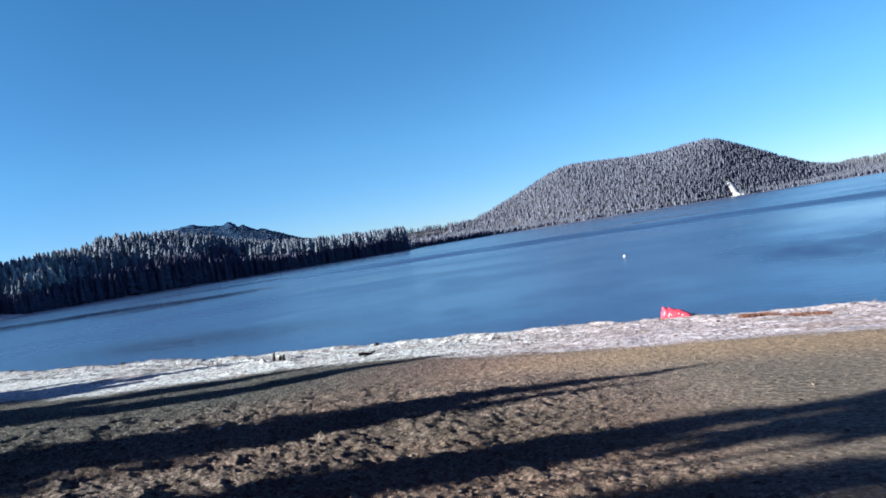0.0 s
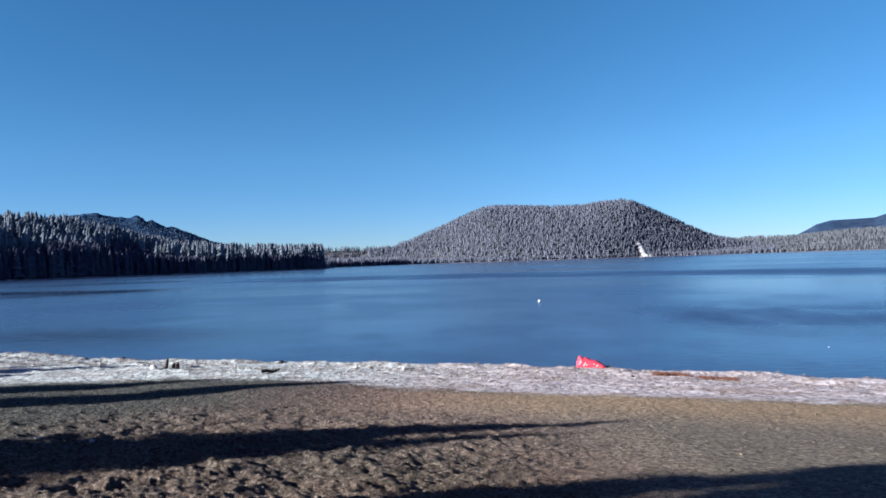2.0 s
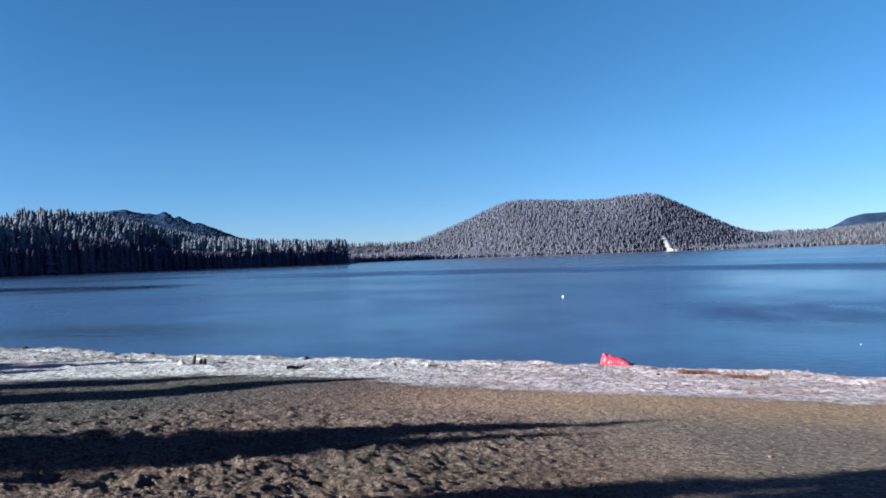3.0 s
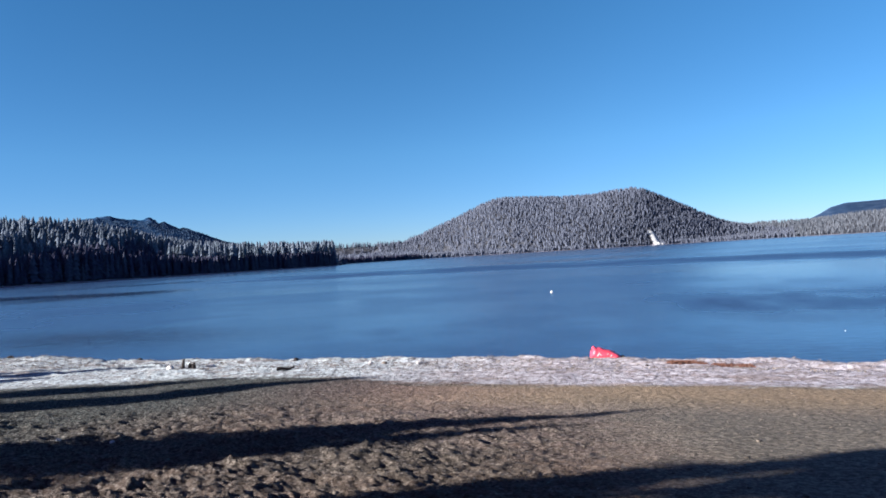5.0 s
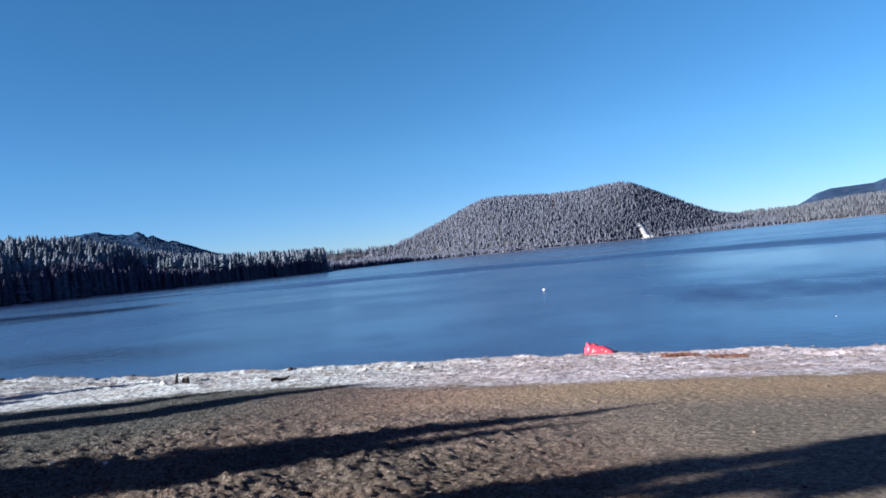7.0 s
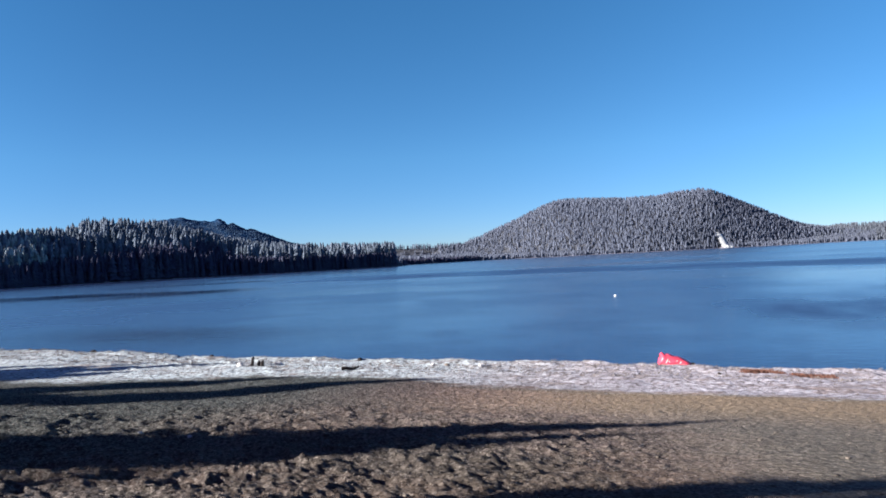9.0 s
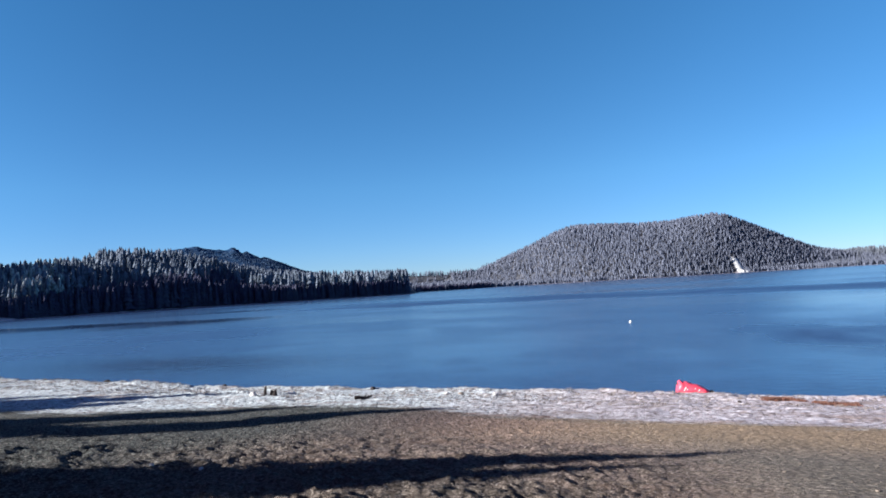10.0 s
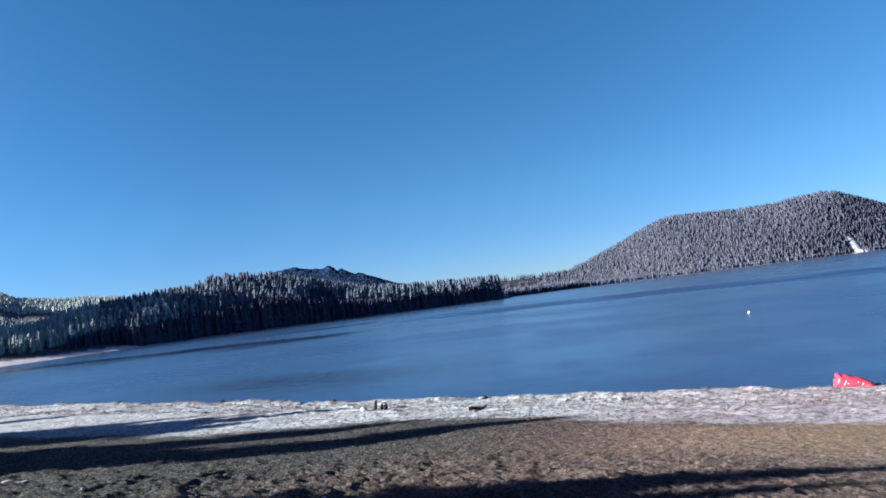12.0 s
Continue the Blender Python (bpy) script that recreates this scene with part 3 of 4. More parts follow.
def build_water():
    az = np.radians(np.concatenate([np.arange(-86, -60, 1.0), np.arange(-60, 60, 0.5), np.arange(60, 87, 1.0)]))
    r = np.concatenate([np.geomspace(12, 130, 50), np.geomspace(133, 1600, 110)])
    A, R = np.meshgrid(az, r)
    x, y = (np.sin(A) * R).ravel(), (np.cos(A) * R).ravel()
    me = mesh_from("water", np.stack([x, y, x * 0], 1), grid_faces(len(r), len(az))[:, ::-1])
    az, r = np.degrees(np.arctan2(x, y)), np.hypot(x, y)
    dim_reflection = np.clip(0.75 * np.exp(-((x + 22 + 0.9 * (y - 35)) / 9) ** 2 - ((y - 35.5) / 5) ** 2), 0, 1)
    wander = 10 * fbm(x * 0.02, y * 0 + 4, 3)
    near_calm = 0.75 * np.exp(-((y - 104 + 0.25 * (x + 50) + wander) / 13) ** 2) * (1 - smooth(-66, -40, x))
    # wind on the open lake: a dark band far out, dim and rippled patches nearer, a bright smooth reach towards the valley
    reach = np.log(np.maximum(r, 1))
    torn = 0.22 * fbm(az * 0.10, reach * 3.0, 4)
    band = np.exp(-((reach - 5.0 + 0.008 * az + 0.6 * torn) / 0.15) ** 4) * smooth(-26, -12, az)
    dim = np.exp(-((reach - 3.95 + torn) / 0.45) ** 2) * smooth(0, 8, az) * (1 - smooth(15, 20, az))
    ripple = np.exp(-((reach - 3.66 + 0.5 * torn) / 0.17) ** 2) * smooth(16, 20, az)
    bright = np.exp(-((reach - 4.3 + torn) / 0.35) ** 2) * smooth(15, 21, az)
    shaded = np.exp(-((reach - 4.3 + 0.5 * torn) / 0.33) ** 2) * (1 - smooth(-30, -21, az))
    ruffled = 0.2 - 0.1 * smooth(5.4, 6.0, reach) + (1.9 + 2.6 * fbm(az * 0.2 + 5, reach * 12, 3)) * band + 0.4 * dim + (1.1 + 3.0 * fbm(az * 0.5, reach * 16, 3)) * ripple - 0.2 * bright + 0.8 * shaded
    ruffled = ruffled + 0.35 * smooth(0.02, 0.2, fbm(az * 0.14 + 3, reach * 9, 3)) - 0.25 * smooth(0.05, 0.2, fbm(az * 0.1 + 8, reach * 7, 3))
    shore = x * NX + y * NY
    ruffled = ruffled + 0.3 * np.exp(-((shore - 21) / 2.6) ** 2)
    set_attribute(me, "calm", np.clip(near_calm + 0.25 * bright, 0, 1))
    set_attribute(me, "ruffled", np.clip(ruffled + 0.6 * dim_reflection, 0, 2.4))
    set_attribute(me, "dim_reflection", dim_reflection)
    me.materials.append(WATER)
    return tagged(new("water", me), "calm blue lake with faint wind streaks", "lake", kind="structure")


build_ground()
build_water()


# ---------------------------------------------------------------- woods
def conifer_template(tiers, sides, seed):
    """Unit conifer, one high and about 0.3 wide: ragged skirts of branches stacked to a spire."""
    rng = np.random.RandomState(seed)
    verts, faces = [], []
    full, taper = rng.uniform(0.12, 0.19), rng.uniform(0.6, 1.05)
    for k in range(tiers):
        t = k / tiers
        top = min(1.0, t + 1.9 / tiers)
        base = 0.06 + 0.94 * t
        radius = full * (1 - t) ** taper * rng.uniform(0.8, 1.2) + 0.012
        c = len(verts)
        verts.append((rng.uniform(-0.01, 0.01), rng.uniform(-0.01, 0.01), 0.06 + 0.94 * top))
        turn = rng.uniform(0, 6.28)
        for i in range(2 * sides):
            a = turn + math.pi * i / sides
            q = radius * (rng.uniform(0.85, 1.2) if i % 2 == 0 else rng.uniform(0.45, 0.65))
            verts.append((q * math.cos(a), q * math.sin(a), base - (0.02 if i % 2 == 0 else -0.02) + rng.uniform(-0.015, 0.015)))
        for i in range(2 * sides):
            faces.append((c, c + 1 + i, c + 1 + (i + 1) % (2 * sides)))
    return np.array(verts), np.array(faces)


def wood(name, spots, tall, mat, label, tiers, sides, category="forest", wide=1.0, seed=1, sizes=((0, 1.0),), flank_shade=((0, 0.0),)):
    """A far wood: one mesh of many conifers standing at the spots."""
    rng = np.random.RandomState(seed)
    kinds = [conifer_template(tiers, sides, seed * 10 + k) for k in range(7)]
    V, F, share, base = [], [], [], 0
    x, y = spots
    z = land(x, y, False)[0]
    az = np.degrees(np.arctan2(x, y))
    size = table(az, sizes)
    side_shade = table(az, flank_shade)
    for i in range(len(x)):
        v, f = kinds[i % 7]
        h = tall * rng.uniform(0.55, 1.22) * size[i]
        w = h * rng.uniform(0.8, 1.2) * wide
        a = rng.uniform(0, 6.28)
        c, s = math.cos(a), math.sin(a)
        V.append(np.stack([x[i] + w * (v[:, 0] * c - v[:, 1] * s), y[i] + w * (v[:, 0] * s + v[:, 1] * c), z[i] - 0.3 + h * v[:, 2]], 1))
        F.append(f + base)
        # Shade on the flank away from the sun is painted by cutting frost.
        share.append(np.full(len(v), rng.rand() * (1 - side_shade[i])))
        base += len(v)
    me = mesh_from(name, np.concatenate(V), np.concatenate(F))
    set_attribute(me, "share", np.concatenate(share))
    me.materials.append(mat)
    return tagged(new(name, me), label, category, kind="stuff")


def strewn(count, az0, az1, r_of, seed):
    """count spots between two azimuths; r_of gives near and far distance for each."""
    rng = np.random.RandomState(seed)
    az = rng.uniform(az0, az1, count)
    lo, hi = r_of(az)
    r = np.sqrt(rng.uniform(0, 1, count) * (hi ** 2 - lo ** 2) + lo ** 2)
    a = np.radians(az)
    return np.sin(a) * r, np.cos(a) * r


def without_slide(xy):
    x, y = xy
    az, r = np.degrees(np.arctan2(x, y)), np.hypot(x, y)
    bad = on_slide(az, r)
    for step in (8, 16, 24, 32, 40):
        bad |= on_slide(az, r + step)
    return x[~bad], y[~bad]


def shore_r(az):
    return table(az, FAR_SHORE) + 14 * fbm(az * 0.35, az * 0 + 2, 3)


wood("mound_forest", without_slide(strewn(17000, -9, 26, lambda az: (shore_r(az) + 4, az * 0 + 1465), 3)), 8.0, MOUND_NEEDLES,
     "dense grey frosted conifer forest covering the mound", 3, 4, wide=1.2, seed=3, flank_shade=((8, 0.0), (15, 0.45), (22, 0.6)))


def wood_edge(az):
    """The wood stands back from the lake behind the white beach of the bay."""
    return 12 + 22 * smooth(-43, -44.5, az) + np.clip(-49 - az, 0, 7) * 4


def shade_depth(az):
    """How deep the foot of the wood painted in shade colours reaches; deepest on the flank that falls away from the low
    sun.
    """
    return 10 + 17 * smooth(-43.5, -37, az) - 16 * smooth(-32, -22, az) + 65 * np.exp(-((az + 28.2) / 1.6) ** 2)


wood("lakeside_forest", strewn(3600, -45.5, -12.4, lambda az: (shore_r(az) + wood_edge(az) + shade_depth(az) - 1, shore_r(az) + 190), 4), 19.0, SHORE_NEEDLES,
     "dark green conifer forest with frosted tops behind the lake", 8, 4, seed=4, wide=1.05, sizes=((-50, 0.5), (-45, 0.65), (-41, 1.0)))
wood("bay_forest", strewn(2500, -61, -39.8, lambda az: (shore_r(az) + wood_edge(az) + shade_depth(az) - 1, shore_r(az) + 190), 24), 19.0, BAY_NEEDLES,
     "grey-green frosted conifer forest round the bay", 8, 4, seed=24, wide=1.05, sizes=((-50, 0.42), (-44, 0.65), (-41, 1.0)))
wood("shaded_forest", strewn(2100, -48, -12.4, lambda az: (shore_r(az) + wood_edge(az), shore_r(az) + wood_edge(az) + shade_depth(az) + 1), 14), 18.0, SHADED_NEEDLES,
     "conifers along the foot of the lakeside forest in painted shade colours", 7, 4, seed=14, wide=1.1, sizes=((-50, 0.3), (-45, 0.42), (-41, 0.65), (-36, 0.82), (-32, 1.0), (-24, 0.62)))
wood("low_forest", strewn(2600, -14, -5, lambda az: (np.maximum(shore_r(az), 850) + 4, az * 0 + 1465), 5), 11, MOUND_NEEDLES,
     "low frosted conifers along the far shore", 5, 4, seed=5)
wood("shaded_shore_forest", strewn(420, -11.7, -5, lambda az: (shore_r(az) + 1, shore_r(az) + 26 - 18 * smooth(-10, -5, az)), 15), 8, SHADED_NEEDLES,
     "low conifers along the foot of the far shore in painted shade colours", 4, 4, seed=15, wide=1.3)
wood("valley_forest", strewn(5200, 22, 44, lambda az: (shore_r(az) + 5, az * 0 + 1780), 6), 9, RIDGE_NEEDLES,
     "frosted conifer forest on the low far slope", 4, 4, seed=6)
wood("sunward_forest", strewn(900, -78, -58, lambda az: (az * 0 + 430, az * 0 + 700), 9), 16, SHORE_NEEDLES,
     "conifer forest on the unseen steep hill added beside the lake", 5, 4, seed=9)
wood("hillside_forest", strewn(8500, -60, -38, lambda az: (shore_r(az) + 120, az * 0 + 1300), 7), 13, SLOPE_NEEDLES,
     "conifer forest on the hillside beyond the bay", 4, 4, seed=7, sizes=((-50, 0.6), (-41, 1.0)))


wood("ridge_forest", strewn(4500, -60, -42, lambda az: (az * 0 + 1450, az * 0 + 2420), 12), 15, SLOPE_NEEDLES,
     "frosted conifer forest on the distant ridge", 2, 4, seed=12, wide=1.7)


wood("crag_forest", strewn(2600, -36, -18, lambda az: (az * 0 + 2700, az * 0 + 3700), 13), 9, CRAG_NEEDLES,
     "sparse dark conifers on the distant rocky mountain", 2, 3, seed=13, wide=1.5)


# ---------------------------------------------------------------- parts and single trees
def part(name, bm, mat, parent, label=""):
    me = bpy.data.meshes.new(name)
    bm.to_mesh(me)
    bm.free()
    me.materials.append(mat)
    ob = new(name, me)
    ob.parent = parent
    if label:
        tagged(ob, label)
    return ob


def part_mesh(name, me, mat, parent, label=""):
    me.materials.append(mat)
    ob = new(name, me)
    ob.parent = parent
    if label:
        tagged(ob, label)
    return ob


def trunk_mesh(h, r0, bend, seed, sides=9):
    rng = random.Random(seed)
    bm = bmesh.new()
    rings = []
    for k in range(9):
        t = k / 8
        r = r0 * (1 - t) ** 0.85 + 0.01
        if k == 0:
            r *= 1.35
        cx, cy = bend * math.sin(t * 3) * h * 0.02, bend * math.cos(t * 2.3) * h * 0.015
        rings.append([bm.verts.new((cx + r * math.cos(6.2832 * i / sides) * rng.uniform(0.92, 1.08), cy + r * math.sin(6.2832 * i / sides) * rng.uniform(0.92, 1.08), t * h - 0.15)) for i in range(sides)])
    for a, b in zip(rings, rings[1:]):
        for i in range(sides):
            bm.faces.new((a[i], a[(i + 1) % sides], b[(i + 1) % sides], b[i]))
    bm.faces.new(rings[-1])
    return bm


def crown_mesh(name, h, bare, slope, widest, whorls, seed, gaps=0.0):
    """Whorls of drooping, ragged boughs round a spire; each bough is a folded spray of side shoots."""
    rng = np.random.RandomState(seed)
    V, F = [], []
    for k in range(whorls):
        t = k / (whorls - 1)
        z = bare + (h - bare) * (1 - (1 - t) ** 1.15)
        reach = min(widest, slope * (h - z) + 0.10) * rng.uniform(0.75, 1.15)
        for b in range(rng.randint(5, 8)):
            if rng.rand() < gaps:
                continue
            a = rng.uniform(0, 6.283)
            l = reach * rng.uniform(0.6, 1.1)
            droop = rng.uniform(0.05, 0.45)
            d = np.array([math.cos(a), math.sin(a), 0])
            side = np.array([-math.sin(a), math.cos(a), 0])
            zz = z + rng.uniform(-0.15, 0.15)
            n = 5
            for q in range(n):
                u0, u1 = q / n, min(1.0, (q + 1.25) / n)
                w = l * 0.5 * (1 - u0) ** 0.7 * rng.uniform(0.7, 1.25) + 0.03
                p0 = d * l * u0 + np.array([0, 0, zz - droop * l * u0 ** 1.5])
                p1 = d * l * u1 + np.array([0, 0, zz - droop * l * u1 ** 1.5])
                c = len(V)
                lift = np.array([0, 0, -0.28 * w])
                V += [p0, p1, p0 * 0.45 + p1 * 0.55 + side * w + lift, p0 * 0.45 + p1 * 0.55 - side * w + lift, p0 * 0.5 + p1 * 0.5 + np.array([0, 0, 0.35 * w])]
                F += [(c, c + 2, c + 4), (c + 2, c + 1, c + 4), (c, c + 4, c + 3), (c + 4, c + 1, c + 3)]
    return mesh_from(name, np.array(V), np.array(F))


def conifer(x, y, h, label, seed, slope=0.27, widest=2.2, bare=1.2, whorls=95, gaps=0.0, mat=None, group="", bark=None):
    base = new("conifer")
    base.location = (x, y, height(x, y))
    part("trunk", trunk_mesh(h * 0.88, 0.012 * h + 0.04, 1 if seed % 2 else -1, seed), bark or BARK, base, "grey-brown tapering trunk")
    part_mesh("crown", crown_mesh("crown", h, bare, slope, widest, whorls, seed, gaps), mat or DARK_NEEDLES, base)
    return tagged(base, label, "tree", group)


def shade_tree(tip_x, tip_y, away, seed, crown=None, **more):
    """A conifer at the edge of the beach whose top throws its shadow on the given spot."""
    x, y = tip_x - LIGHT.x * away, tip_y - LIGHT.y * away
    top = height(tip_x, tip_y) + away * math.tan(radians(SUN_EL))
    h = top - height(x, y)
    return conifer(x, y, h, "tall dark green conifer out of view at the edge of the beach", seed, bare=h - crown if crown else 1.2, group="trees beside the beach", **more)


# Trees behind the camera, never in view, added to block skylight.
for k, (x, y, h) in enumerate([(-14, -16, 15), (-8, -13, 17), (-2, -15, 16), (4, -12, 18), (10, -14, 15), (16, -11, 17), (23, -13, 16), (-20, -21, 17),
                               (-11, -24, 18), (0, -22, 17), (8, -23, 18), (18, -22, 16), (30, -10, 17), (38, -14, 16), (-26, -28, 16), (-34, -22, 17), (-30, -38, 15)]):
    conifer(x, y, h, "tall dark green conifer out of view at the edge of the beach", 40 + k, slope=0.3, widest=2.7, whorls=55, group="trees beside the beach")
for k, (x, y, away, slope, widest, gaps) in enumerate([
        (2.3, 9.4, 32, 0.5, 2.6, 0.0), (1.1, 8.3, 34, 0.5, 2.6, 0.0), (-3.9, 5.74, 42, 1.0, 1.6, 0.0),
        (-2.61, 15.0, 40, 1.3, 1.2, 0.0), (-6.3, 16.45, 38, 0.8, 1.3, 0.0),
        (-9.2, 20.2, 46, 0.4, 1.1, 0.0), (-12.2, 18.2, 42, 0.9, 1.9, 0.0), (-13.2, 19.9, 47, 0.8, 1.5, 0.0), (-10.14, 13.74, 36, 1.0, 0.7, 0.0), (-22.0, 24.5, 48, 0.3, 2.0, 0.0), (-28.5, 26.2, 52, 0.3, 2.0, 0.0),
        (2.8, 6.31, 32, 1.2, 0.44, 0.0), (6.92, 7.52, 34, 0.03, 0.05, 0.0), (1.31, 5.32, 30, 0.8, 0.4, 0.0), (6.6, 5.5, 36, 0.3, 0.7, 0.15), (2.2, 3.6, 33, 0.4, 0.8, 0.0), (1.98, 5.86, 28, 1.0, 0.42, 0.0), (-35.0, 29.0, 50, 0.3, 2.0, 0.0), (-15.6, 20.6, 46, 0.6, 1.5, 0.0)]):
    shade_tree(x, y, away, 21 + k, slope=slope, widest=widest, gaps=gaps)
for k, (x, y, away, crown, widest, gaps) in enumerate([(12.74, 9.26, 40, 2.75, 0.40, 0.1), (10.15, 7.56, 38, 2.1, 0.28, 0.1), (7.17, 7.06, 36, 1.5, 0.4, 0.4)]):
    shade_tree(x, y, away, 80 + k, crown=crown, slope=0.5, widest=widest, gaps=gaps)


# Wood out of view, added to darken the beach shadows by hiding sky.
wood("forest_behind", tuple(np.array([(px + (k % 3) * 2.1 - 2, py - (k % 2) * 2.4) for k, (px, py) in enumerate((a, -15.0 - b) for a in range(-44, 64, 4) for b in range(0, 34, 5))], float).T), 17.5, DARK_NEEDLES,
     "unseen dark green conifer forest added behind the beach", 9, 6, seed=17, wide=1.25)


def shoreline_trees():
    """The first row of the wood across the water, tree by tree."""
    rng = random.Random(8)
    kinds = []
    for k in range(5):
        h = (17, 19, 21, 18, 15)[k]
        t = conifer(0, 0, h, "conifer standing at the far lake shore in painted shade colours", 60 + k, slope=0.19, widest=2.4, bare=0.8, whorls=26, mat=SHADED_NEEDLES, bark=SHADED_BARK, group="conifers along the far shore")
        kinds.append(t)
    first = dict.fromkeys(range(5), True)
    az, n = -58.0, 0
    while az < -12.3:
        rs = shore_r(np.array([az]))[0] + float(wood_edge(np.array([az]))[0]) + rng.uniform(-4, 3)
        a = radians(az)
        x, y = math.sin(a) * rs, math.cos(a) * rs
        m = pose(x, y, height(x, y), 0, 0, rng.uniform(0, 360)) @ Matrix.Scale(float(np.interp(az, [-50, -45, -41, -36, -32, -24], [0.38, 0.45, 0.6, 0.8, 1.0, 0.62])), 4)
        k = n % 5
        if first[k]:
            kinds[k].matrix_basis = m
            first[k] = False
        else:
            copy_thing(kinds[k], m)
        n += 1
        az += math.degrees(rng.uniform(2.4, 4.8) / rs)


shoreline_trees()


# ---------------------------------------------------------------- on the beach
STRAW = plain("frosted_grass", (0.16, 0.14, 0.135), 0.9, 0.35, 3.0)
RUST = plain("rusty_dry_grass", (0.125, 0.06, 0.046), 0.9, 0.4, 5.0)
STONE = plain("grey_stone", (0.20, 0.17, 0.15), 0.85, 0.45, 14)
PALE = plain("frosted_stone", (0.5, 0.49, 0.5), 0.8, 0.3, 12)
DARKWOOD = plain("dark_driftwood", (0.028, 0.022, 0.022), 0.9, 0.4, 18)
RED = plain("red_plastic", (0.66, 0.065, 0.11), 0.34, 0.12, 9, 0.5)
WHITE = plain("white_print", (0.78, 0.6, 0.62), 0.45, 0.08, 9, 0.5)
BLACK = plain("black_rubber", (0.02, 0.02, 0.022), 0.6, 0.3, 20)


def surface_heights(x, y):
    return land(np.asarray(x, float), np.asarray(y, float))[0]


def tufts(name, count, box, mat, label, blade, seed, dense=1.0):
    """Clumps of short stiff blades standing on the bank; box: along and across the shore."""
    rng = np.random.RandomState(seed)
    a0, a1, s0, s1 = box
    al, s = rng.uniform(a0, a1, count), rng.uniform(s0, s1, count)
    keep = fbm(al * 0.7, s * 1.5, 3) > -0.12 / dense
    al, s = al[keep], s[keep]
    x, y = al * NY + s * NX, -al * NX + s * NY
    z = surface_heights(x, y)
    V, F = [], []
    for i in range(len(x)):
        for b in range(7):
            a = rng.uniform(0, 6.283)
            l = blade * rng.uniform(0.5, 1.3)
            w = 0.006 * rng.uniform(0.7, 1.6)
            bx, by = x[i] + rng.normal(0, 0.05), y[i] + rng.normal(0, 0.05)
            tx, ty = bx + math.cos(a) * l * 0.8, by + math.sin(a) * l * 0.8
            c = len(V)
            V += [(bx - w * math.sin(a), by + w * math.cos(a), z[i] - 0.02), (bx + w * math.sin(a), by - w * math.cos(a), z[i] - 0.02),
                  ((bx + tx) / 2, (by + ty) / 2, z[i] + l * 0.55), (tx, ty, z[i] + l * rng.uniform(0.3, 0.8))]
            F += [(c, c + 1, c + 2), (c + 1, c + 3, c + 2)]
    me = mesh_from(name, np.array(V), np.array(F))
    me.materials.append(mat)
    return tagged(new(name, me), label, "grass", kind="stuff")


tufts("frosted_grass", 4500, (-55, 16, 15.2, 18.9), STRAW, "short frosted grass and weed along the lake edge", 0.05, 31)
tufts("dry_grass", 260, (-0.1, 0.75, 17.0, 17.6), RUST, "rust-brown dry grass patch on the frosted bank", 0.06, 32, 0.15)
tufts("dry_grass", 240, (1.0, 1.8, 17.1, 17.7), RUST, "rust-brown dry grass patch on the frosted bank", 0.06, 34, 0.15)


def rough_stone(sx, sy, sz, seed, sub=2):
    bm = bmesh.new()
    bmesh.ops.create_icosphere(bm, subdivisions=sub, radius=1.0)
    for v in bm.verts:
        n = noise.noise(v.co * 1.3 + Vector((seed * 3.1, 0, 0))) * 0.35 + noise.noise(v.co * 3.1 + Vector((0, seed * 1.7, 0))) * 0.12
        v.co = v.co * (1 + n)
        v.co = Vector((v.co.x * sx, v.co.y * sy, max(v.co.z, -0.5) * sz))
    return bm


def lay_stone(x, y, size, mat, label, seed):
    me = bpy.data.meshes.new("stone")
    bm = rough_stone(*size, seed)
    bm.to_mesh(me)
    bm.free()
    me.materials.append(mat)
    ob = new("stone", me)
    ob.location = (x, y, surface_heights([x], [y])[0] + size[2] * 0.25)
    ob.rotation_euler[2] = seed * 1.3
    return tagged(ob, label, "stone", "stones on the bank")


lay_stone(-3.25, 19.15, (0.13, 0.10, 0.09), PALE, "pale frosted stone on the bank", 1)
lay_stone(-2.85, 19.1, (0.10, 0.09, 0.07), STONE, "dark stone on the frosted bank", 2)
lay_stone(-1.75, 18.6, (0.10, 0.08, 0.07), PALE, "small pale stone on the bank", 3)
lay_stone(-9.35, 18.95, (0.14, 0.10, 0.09), PALE, "pale frosted stone beside dark driftwood stubs", 4)
lay_stone(-8.2, 19.2, (0.13, 0.10, 0.09), PALE, "low frosted stone on the bank", 5)
lay_stone(4.2, 16.2, (0.05, 0.045, 0.03), DARKWOOD, "dark stone on frosted sand", 6)


lay_stone(-5.4, 7.9, (0.035, 0.03, 0.025), PALE, "small pale stone on trampled sand", 7)
lay_stone(-8.7, 8.25, (0.03, 0.03, 0.02), PALE, "small pale stone on trampled sand", 8)
lay_stone(-4.6, 7.75, (0.04, 0.03, 0.025), PALE, "small pale stone on trampled sand", 9)
for k, (al, sd) in enumerate([(-38, 18.4), (-33, 18.2), (-29.5, 18.5), (-25, 18.3), (-18.5, 18.4), (-15, 18.5), (-11.8, 18.3)]):
    lay_stone(al * NY + sd * NX, -al * NX + sd * NY, (0.13, 0.10, 0.08), DARKWOOD, "dark wet clod at the lake edge", 10 + k)


